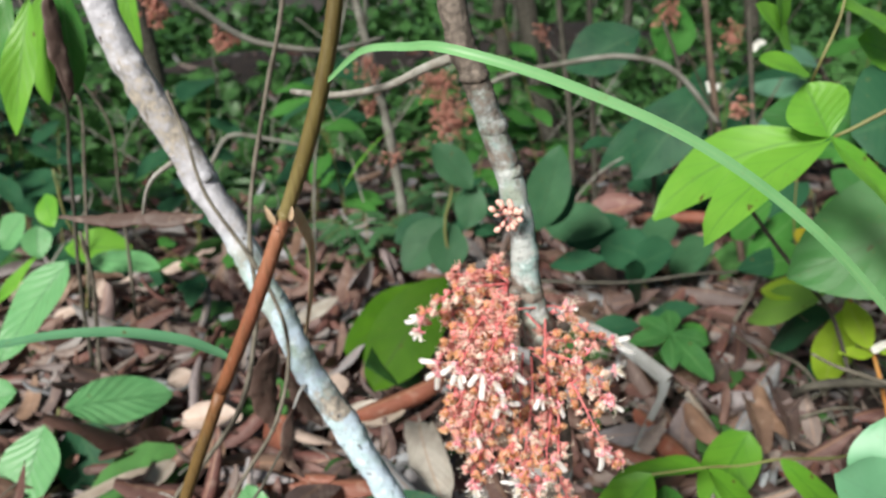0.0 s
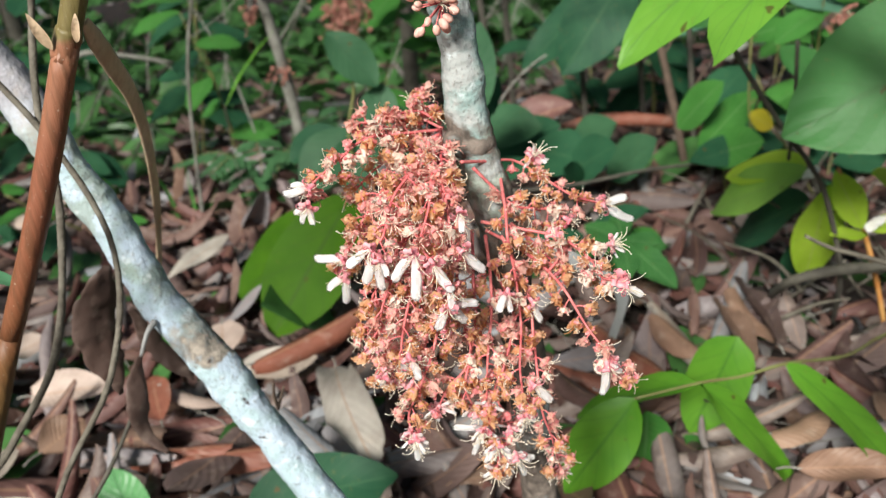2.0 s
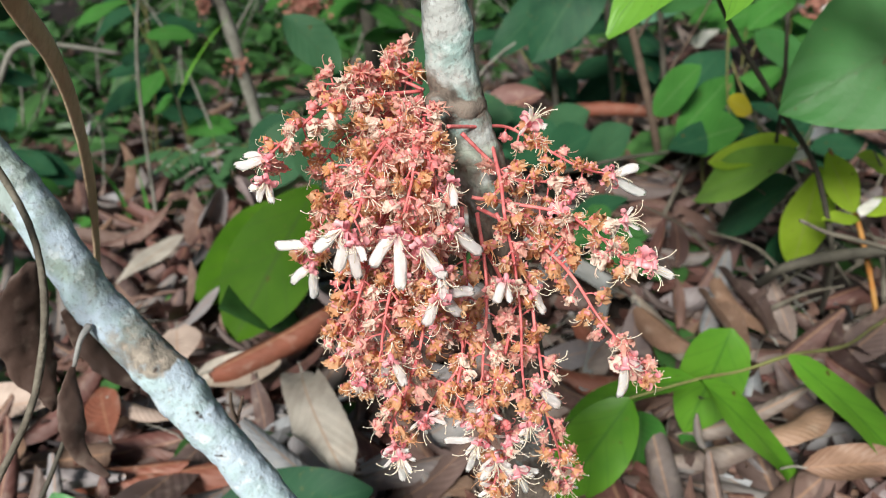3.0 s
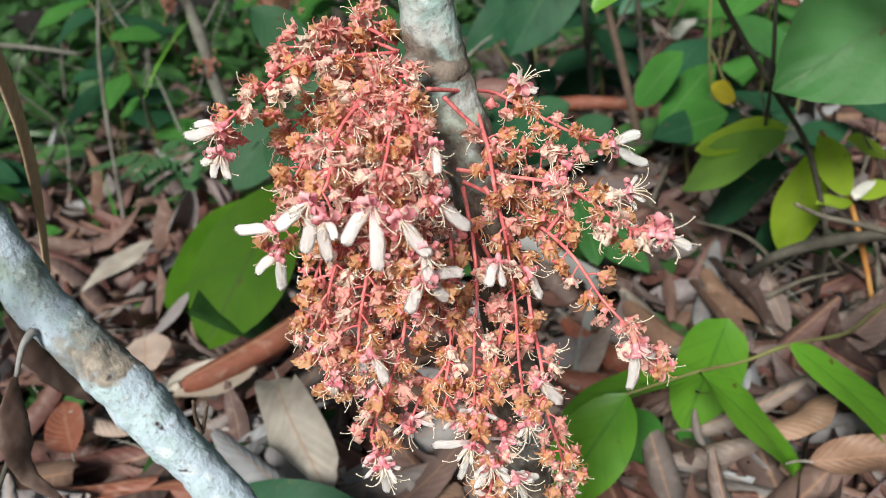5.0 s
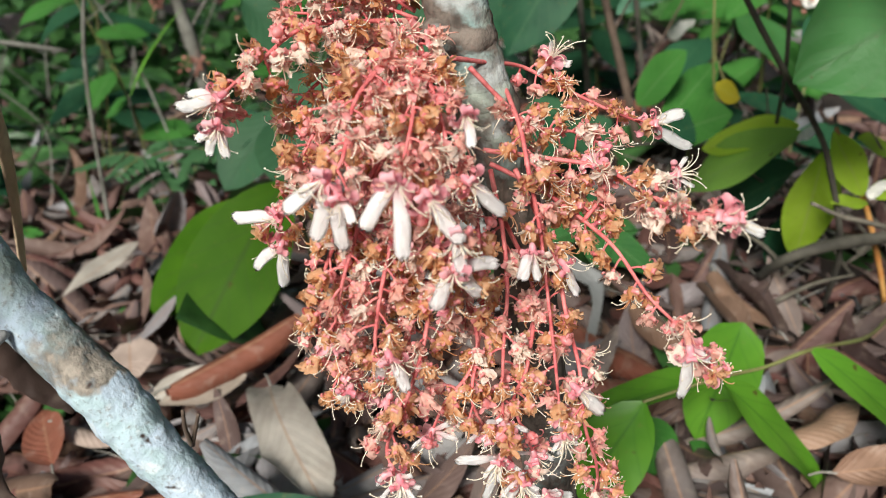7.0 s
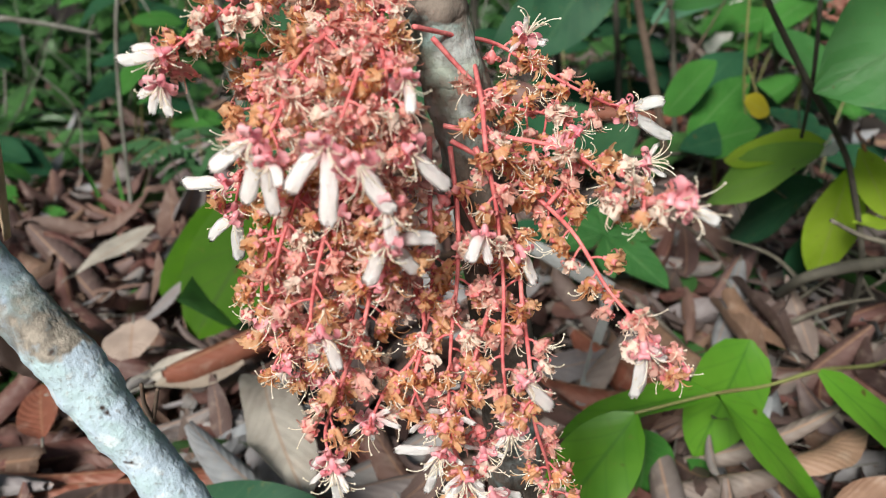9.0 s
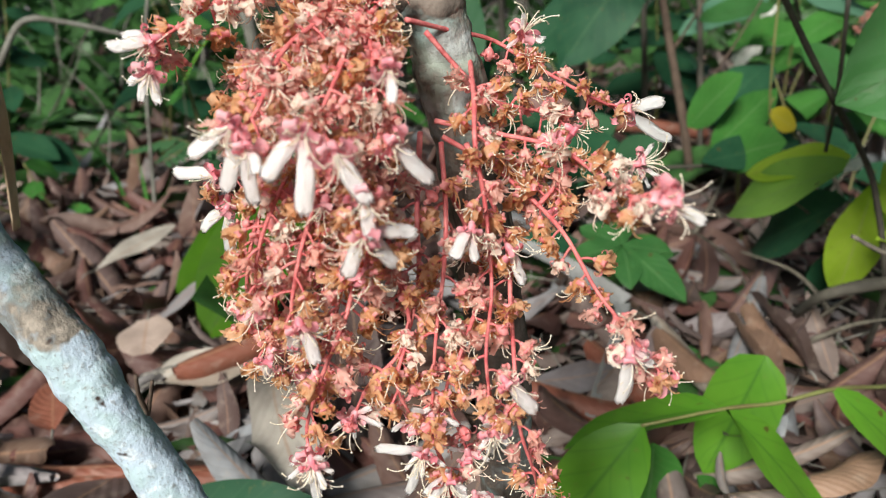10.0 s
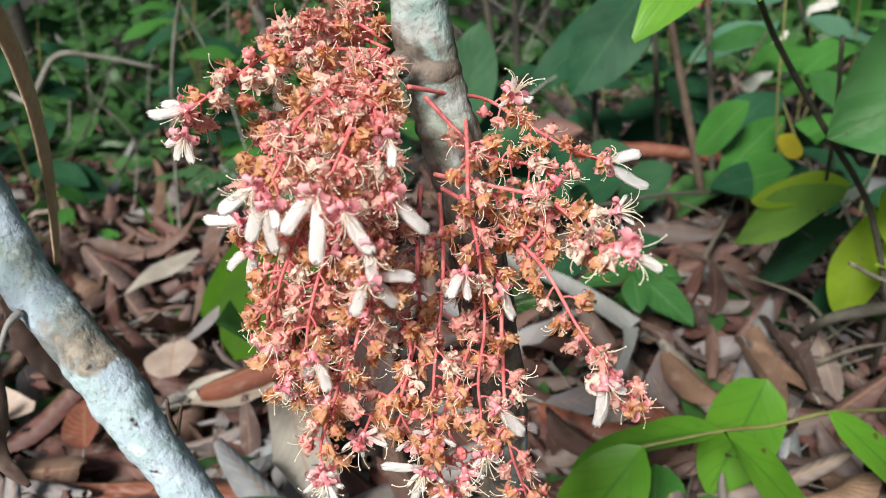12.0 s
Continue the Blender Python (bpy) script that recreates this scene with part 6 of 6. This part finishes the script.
def foliage_ring(count, seed):
    """The same undergrowth all round, added out of view; it also cuts side light."""
    r = np.random.RandomState(seed)
    shapes = [leaf_shape(1.0, 0.48 + 0.05 * k, fold=0.15, droop=0.3 * k / 4, nl=5, nw=2, seed=k) for k in range(5)]
    vs, fs, us, n = [], [], [], 0
    while len(vs) < count:
        a, d = r.uniform(0, 6.28), 1.9 + 7 * r.rand() ** 0.8
        x, y = d * math.cos(a), 0.8 + d * math.sin(a)
        if y > 1.3 and abs(x - 0.1) < 0.75 * y:
            continue
        v, f, u = shapes[len(vs) % 5]
        z = 0.03 + min(0.3 + 0.32 * (d - 1.9), 2.2) * r.rand() ** 1.2
        q = Euler((r.normal(-0.5, 0.5), r.normal(0, 0.5), r.uniform(0, 6.28))).to_matrix().to_4x4()
        m = np.array(Matrix.Translation((x, y, z)) @ q @ Matrix.Scale(r.uniform(0.10, 0.24), 4))
        vs.append(np.asarray(v) @ m[:3, :3].T + m[:3, 3])
        fs.extend([tuple(i + n for i in face) for face in f])
        us.extend(u)
        n += len(v)
    me = sheet("undergrowth", np.concatenate(vs).tolist(), fs, us, M_UNDER)
    return tagged(new("undergrowth", me), "green undergrowth leaves added out of view all round", "undergrowth", kind="stuff")


foliage_ring(7000, 8)


def crowns(count, seed):
    """Unseen leafy crowns, added overhead to shade what stands behind the shrub."""
    r = np.random.RandomState(seed)
    shapes = [leaf_shape(1.0, 0.5, fold=0.15, droop=0.2 * k, nl=4, nw=2, seed=k) for k in range(4)]
    vs, fs, us, n = [], [], [], 0
    while len(vs) < count:
        x, y = r.uniform(-6, 6), r.uniform(-0.6, 10)
        if noise.noise((x * 0.8, y * 0.8, 2.0)) < -0.12:
            continue
        v, f, u = shapes[len(vs) % 4]
        q = Euler((r.normal(-0.3, 0.5), r.normal(0, 0.5), r.uniform(0, 6.28))).to_matrix().to_4x4()
        m = np.array(Matrix.Translation((x, y, 2.3 + 1.4 * r.rand())) @ q @ Matrix.Scale(r.uniform(0.14, 0.26), 4))
        vs.append(np.asarray(v) @ m[:3, :3].T + m[:3, 3])
        fs.extend([tuple(i + n for i in face) for face in f])
        us.extend(u)
        n += len(v)
    me = sheet("tree_crowns", np.concatenate(vs).tolist(), fs, us, M_UNDER)
    return tagged(new("tree_crowns", me), "unseen green leafy crowns added overhead for their shade", "tree crown", kind="stuff")


crowns(7600, 12)
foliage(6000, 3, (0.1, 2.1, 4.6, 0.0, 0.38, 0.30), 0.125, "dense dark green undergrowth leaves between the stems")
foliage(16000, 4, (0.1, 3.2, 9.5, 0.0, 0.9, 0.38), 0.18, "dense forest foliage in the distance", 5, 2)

# ---- fallen leaves ----
def fallen(name, label, base, tip, width, material, face=(0, 0, 1), group="fallen leaves", **shape):
    t = thing(name, base, label, "dead leaf", group)
    leaf(t, base, tip, width, material, face, "blade", **shape)
    b, d = Vector(base), (Vector(base) - Vector(tip)).normalized()
    stem(t, [b - d * 0.004, b + d * 0.008 + Vector((0, 0, 0.002)), b + d * 0.018], [0.0013, 0.0009], M_TWIG, "leaf_stalk", 5)
    return t


fallen("dead_leaf", "large pale tan wavy-edged dead leaf curled on the litter", (-0.048, 1.005, 0.078), (-0.008, 0.838, 0.058), 0.088, M_WHITISH, (-0.3, -0.4, 0.9), roll=2.2, blunt=0.48, droop=0.6, wave=0.07, sharp=0.45, nl=26, nw=12, twist=0.3)
fallen("dead_leaf", "round pale pinkish brown dead leaf lying flat", (-0.200, 1.140, 0.083), (-0.190, 1.072, 0.075), 0.058, M_ROSY, (0, -0.5, 0.9), blunt=0.5, fold=0.05, sharp=0.5)
fallen("dead_leaf", "long rusty red rolled dead leaf", (-0.146, 1.020, 0.086), (-0.013, 1.090, 0.105), 0.085, M_RED, (0, 0.2, -1), roll=5.5, blunt=0.5, sharp=0.3)
fallen("dead_leaf", "whitish grey dead leaf lying on the litter", (-0.321, 1.327, 0.070), (-0.238, 1.452, 0.085), 0.055, M_WHITISH, (0, -0.4, 0.9), roll=0.8)
fallen("dead_leaf", "grey-tan dead leaf lying on the litter", (-0.160, 1.019, 0.070), (-0.073, 1.044, 0.070), 0.050, M_PALE, (0, -0.4, 0.9), roll=0.9)
fallen("dead_leaf", "brown curled dead leaf propped on the ground", (0.289, 1.700, 0.143), (0.413, 1.660, 0.189), 0.09, M_DEAD, (0, -0.6, 0.8), roll=1.8)
fallen("dead_leaf", "tan rolled dead leaf", (0.361, 1.086, 0.062), (0.370, 0.937, 0.062), 0.060, M_PALE, (0, -0.2, -1), roll=5.0, sharp=0.3)
fallen("dead_leaf", "reddish brown rolled dead leaf", (0.274, 1.043, 0.062), (0.318, 0.902, 0.062), 0.080, M_RED, (0, -0.2, -1), roll=5.5, sharp=0.3)
fallen("dead_leaf", "tan folded dead leaf on edge", (0.413, 0.922, 0.062), (0.436, 1.064, 0.062), 0.055, M_DEAD, (0.3, -0.6, 0.6), roll=3.0, sharp=0.4)
fallen("dead_leaf", "tan folded dead leaf on edge", (0.460, 0.945, 0.062), (0.495, 1.131, 0.050), 0.055, M_DEAD, (0.3, -0.6, 0.6), roll=3.0, sharp=0.4)
fallen("dead_leaf", "brown rolled dead leaf", (0.524, 1.163, 0.062), (0.398, 0.976, 0.062), 0.07, M_DEAD, (0, -0.2, -1), roll=5.5, sharp=0.3)
fallen("dead_leaf", "rusty rolled dead leaf", (-0.277, 0.922, 0.062), (-0.156, 0.903, 0.062), 0.065, M_RED, (0, 0, -1), roll=6, sharp=0.3)
fallen("dead_leaf", "dark red dead leaf standing in the litter", (-0.243, 0.963, 0.062), (-0.280, 1.071, 0.060), 0.05, M_RED, (0.1, -0.8, 0.5), roll=1.2)
fallen("dead_leaf", "narrow straw-coloured dry blade", (-0.513, 0.844, 0.062), (-0.415, 0.941, 0.062), 0.022, M_PALE, (0, -0.5, 0.9), roll=0.8)
fallen("dead_leaf", "narrow straw-coloured dry blade", (-0.332, 0.800, 0.114), (-0.222, 0.780, 0.076), 0.022, M_PALE, (0, -0.5, 0.9), roll=0.8)
fallen("dead_leaf", "white bleached dead leaf", (-0.409, 0.875, 0.062), (-0.396, 0.951, 0.062), 0.04, M_PALE, (0, -0.5, 0.9), roll=1.2)

# larger curled leaves that stand out of the litter
fallen("dead_leaf", "rusty red rolled dead leaf lying on the litter", (0.272, 1.039, 0.065), (0.317, 0.916, 0.065), 0.085, M_RED, (0, -0.2, -1), roll=5.2, sharp=0.35)
fallen("dead_leaf", "rusty red rolled dead leaf lying on the litter", (0.195, 0.973, 0.065), (0.288, 0.916, 0.060), 0.080, M_RED, (0, -0.2, -1), roll=5.6, sharp=0.35)
fallen("dead_leaf", "tan curled dead leaf lying on the litter", (0.348, 1.043, 0.070), (0.370, 0.942, 0.065), 0.060, M_TAN, (0, -0.2, -1), roll=3.6, sharp=0.45)
fallen("dead_leaf", "tan curled dead leaf lying on the litter", (0.467, 1.082, 0.070), (0.456, 0.946, 0.065), 0.070, M_TAN, (-0.3, -0.2, -0.9), roll=4.2, wave=0.04, sharp=0.4)
fallen("dead_leaf", "tan broad dead leaf bent over the litter", (0.370, 0.797, 0.065), (0.446, 0.817, 0.070), 0.070, M_TAN, (0, -0.3, -0.9), roll=3.4, wave=0.05, sharp=0.5)
fallen("dead_leaf", "greyish rose broad dead leaf on the litter", (0.375, 0.753, 0.060), (0.466, 0.735, 0.060), 0.045, M_TAN, (0, -0.5, 0.9), roll=2.2, wave=0.06)
fallen("dead_leaf", "long rusty red rolled dead leaf", (-0.263, 0.908, 0.060), (-0.056, 0.890, 0.060), 0.085, M_RED, (0, 0, -1), roll=5.8, sharp=0.3)
fallen("dead_leaf", "pinkish tan curled dead leaf on the litter", (-0.248, 1.026, 0.065), (-0.173, 0.982, 0.060), 0.060, M_ROSY, (0, -0.3, -0.9), roll=3.0, sharp=0.5)
fallen("dead_leaf", "pinkish tan curled dead leaf on the litter", (-0.420, 1.056, 0.060), (-0.325, 1.050, 0.065), 0.060, M_ROSY, (0, -0.5, 0.9), roll=1.8, sharp=0.5)
fallen("dead_leaf", "tan folded dead leaf on the litter", (-0.367, 0.935, 0.060), (-0.332, 0.982, 0.065), 0.055, M_TAN, (0.2, -0.5, 0.8), roll=1.6, wave=0.04)
fallen("dead_leaf", "whitish grey dead leaf on the litter", (-0.165, 1.039, 0.070), (-0.077, 1.052, 0.070), 0.050, M_WHITISH, (0, -0.4, 0.9), roll=1.4, wave=0.04)

# paler leaves among the litter by the leafy seedlings
for way, base, tip, wide in (((0, -0.4, 0.9), (-1.048, 1.679, 0.060), (-0.928, 1.544, 0.050), 0.06), ((0.2, -0.4, 0.9), (-0.895, 1.758, 0.050), (-0.770, 1.551, 0.060), 0.05), ((0, -0.3, 0.9), (-0.781, 1.649, 0.060), (-0.733, 1.678, 0.060), 0.04), ((-0.2, -0.4, 0.9), (-0.652, 1.800, 0.060), (-0.620, 1.857, 0.060), 0.05), ((0, -0.5, 0.9), (-0.705, 1.711, 0.060), (-0.646, 1.741, 0.060), 0.05), ((0.2, -0.4, 0.9), (-0.857, 1.493, 0.050), (-0.781, 1.507, 0.060), 0.035), ((0, -0.5, 0.9), (-0.478, 1.149, 0.070), (-0.434, 1.166, 0.080), 0.045)):
    fallen("dead_leaf", "pale pinkish tan dead leaf lying on the litter", base, tip, wide, M_ROSY, way, roll=1.0, wave=0.04)

LR = random.Random(9)
DEAD_SHAPES, FAR_SHAPES = [], []
for k in range(14):
    rolled = k % 4 != 0
    length = LR.uniform(0.085, 0.15)
    args = (length, length * (LR.uniform(0.5, 0.7) if rolled else LR.uniform(0.38, 0.52)), LR.uniform(0.42, 0.58), 0.1, LR.uniform(-0.3, 0.5), LR.uniform(4.0, 8.0) if rolled else LR.uniform(0.5, 2.4), 0.02)
    more = {"seed": k, "twist": LR.uniform(-0.5, 0.5), "sharp": 0.3 if rolled else 0.72}
    DEAD_SHAPES.append(leaf_shape(*args, 9, 6, **more))
    FAR_SHAPES.append(leaf_shape(*args, 5, 4, **more))
DEAD_MESHES = [sheet("dead_leaf", *s, M_DEAD) for s in DEAD_SHAPES]


SCRAPS = [leaf_shape(0.02 + 0.008 * k, 0.012 + 0.003 * k, 0.5, 0.2, 0.4, 1.5 * (k % 2), 0.08, 3, 2, k) for k in range(5)]


def litter_pose(r, x, y, lift):
    over = r.random() < 0.6
    z = ground_height(x, y) + 0.008 + lift
    return pose(x, y, z + (0.02 if over else 0), r.gauss(0, 17), (180 if over else 0) + r.gauss(0, 22), r.uniform(0, 360)) @ Matrix.Scale(r.choice((0.35, 0.5, 0.7, 0.9, 1.05, 1.2)) * r.uniform(0.85, 1.15), 4)


def build_litter():
    litter = thing("leaf_litter", (0, 1.0, 0.0), "thick litter of curled reddish brown and tan dead leaves", "leaf litter", kind="stuff")
    for k in range(300):
        x, y = LR.uniform(-0.75, 0.85), 0.72 + 1.15 * LR.random() ** 1.1
        # sparse leaves bare the dark soil here, partly standing in for shade
        if x > 0.47 and 0.86 < y < 1.4 and k % 4:
            continue
        o = new("dead_leaf", DEAD_MESHES[LR.randrange(14)])
        o.matrix_world = litter_pose(LR, x, y, LR.uniform(0.0, 0.035))
        under(o, litter)
    vs, fs, us, n = [], [], [], 0
    for k in range(9700):
        if k < 3000:
            x, y = LR.uniform(-1.0, 1.0), LR.uniform(0.45, 2.0)
        elif k < 6700:
            y = 0.3 + 5.0 * LR.random() ** 1.5
            x = LR.uniform(-1, 1) * (0.7 + 0.75 * y)
        else:
            a, d = LR.uniform(0, 6.28), 6.5 * LR.random() ** 0.6
            x, y = d * math.cos(a), 1.0 + d * math.sin(a)
        # same thinned patch: bare dark soil partly in place of shade
        if x > 0.47 and 0.86 < y < 1.4 and k % 4:
            continue
        v, f, u = (FAR_SHAPES if y > 2.3 or y < 0.4 else DEAD_SHAPES)[LR.randrange(14)]
        m = np.array(litter_pose(LR, x, y, LR.uniform(-0.005, 0.02)))
        vs.append(np.asarray(v) @ m[:3, :3].T + m[:3, 3])
        fs.extend([tuple(i + n for i in face) for face in f])
        us.extend(u)
        n += len(v)
    for k in range(4200):
        x, y = LR.uniform(-1.3, 1.1), 0.6 + 2.2 * LR.random()
        v, f, u = SCRAPS[k % 5]
        m = np.array(pose(x, y, ground_height(x, y) + LR.uniform(0.012, 0.045), LR.gauss(0, 25), LR.gauss(0, 25), LR.uniform(0, 360)) @ Matrix.Scale(LR.uniform(0.6, 1.4), 4))
        vs.append(np.asarray(v) @ m[:3, :3].T + m[:3, 3])
        fs.extend([tuple(i + n for i in face) for face in f])
        us.extend(u)
        n += len(v)
    rest = under(new("litter_bed", sheet("litter_bed", np.concatenate(vs).tolist(), fs, us, M_LITTER)), litter)
    tagged(rest, kind="stuff")
    twigs = bmesh.new()
    for k in range(420):
        x, y = LR.uniform(-1.0, 1.1), LR.uniform(0.6, 2.2)
        a, l = LR.uniform(0, 6.28), LR.uniform(0.04, 0.16)
        z = ground_height(x, y) + LR.uniform(0.02, 0.045)
        d = Vector((math.cos(a), math.sin(a), LR.uniform(-0.1, 0.1))) * l
        c = Vector((x, y, z))
        tube([c, c + d * 0.5 + Vector((LR.uniform(-0.01, 0.01), LR.uniform(-0.01, 0.01), 0.004)), c + d], [LR.uniform(0.0008, 0.002), 0.0006], 4, 2, bm=twigs)
    rest = under(part("fallen_twigs", twigs, M_TWIG), litter)
    tagged(rest, kind="stuff")


build_litter()
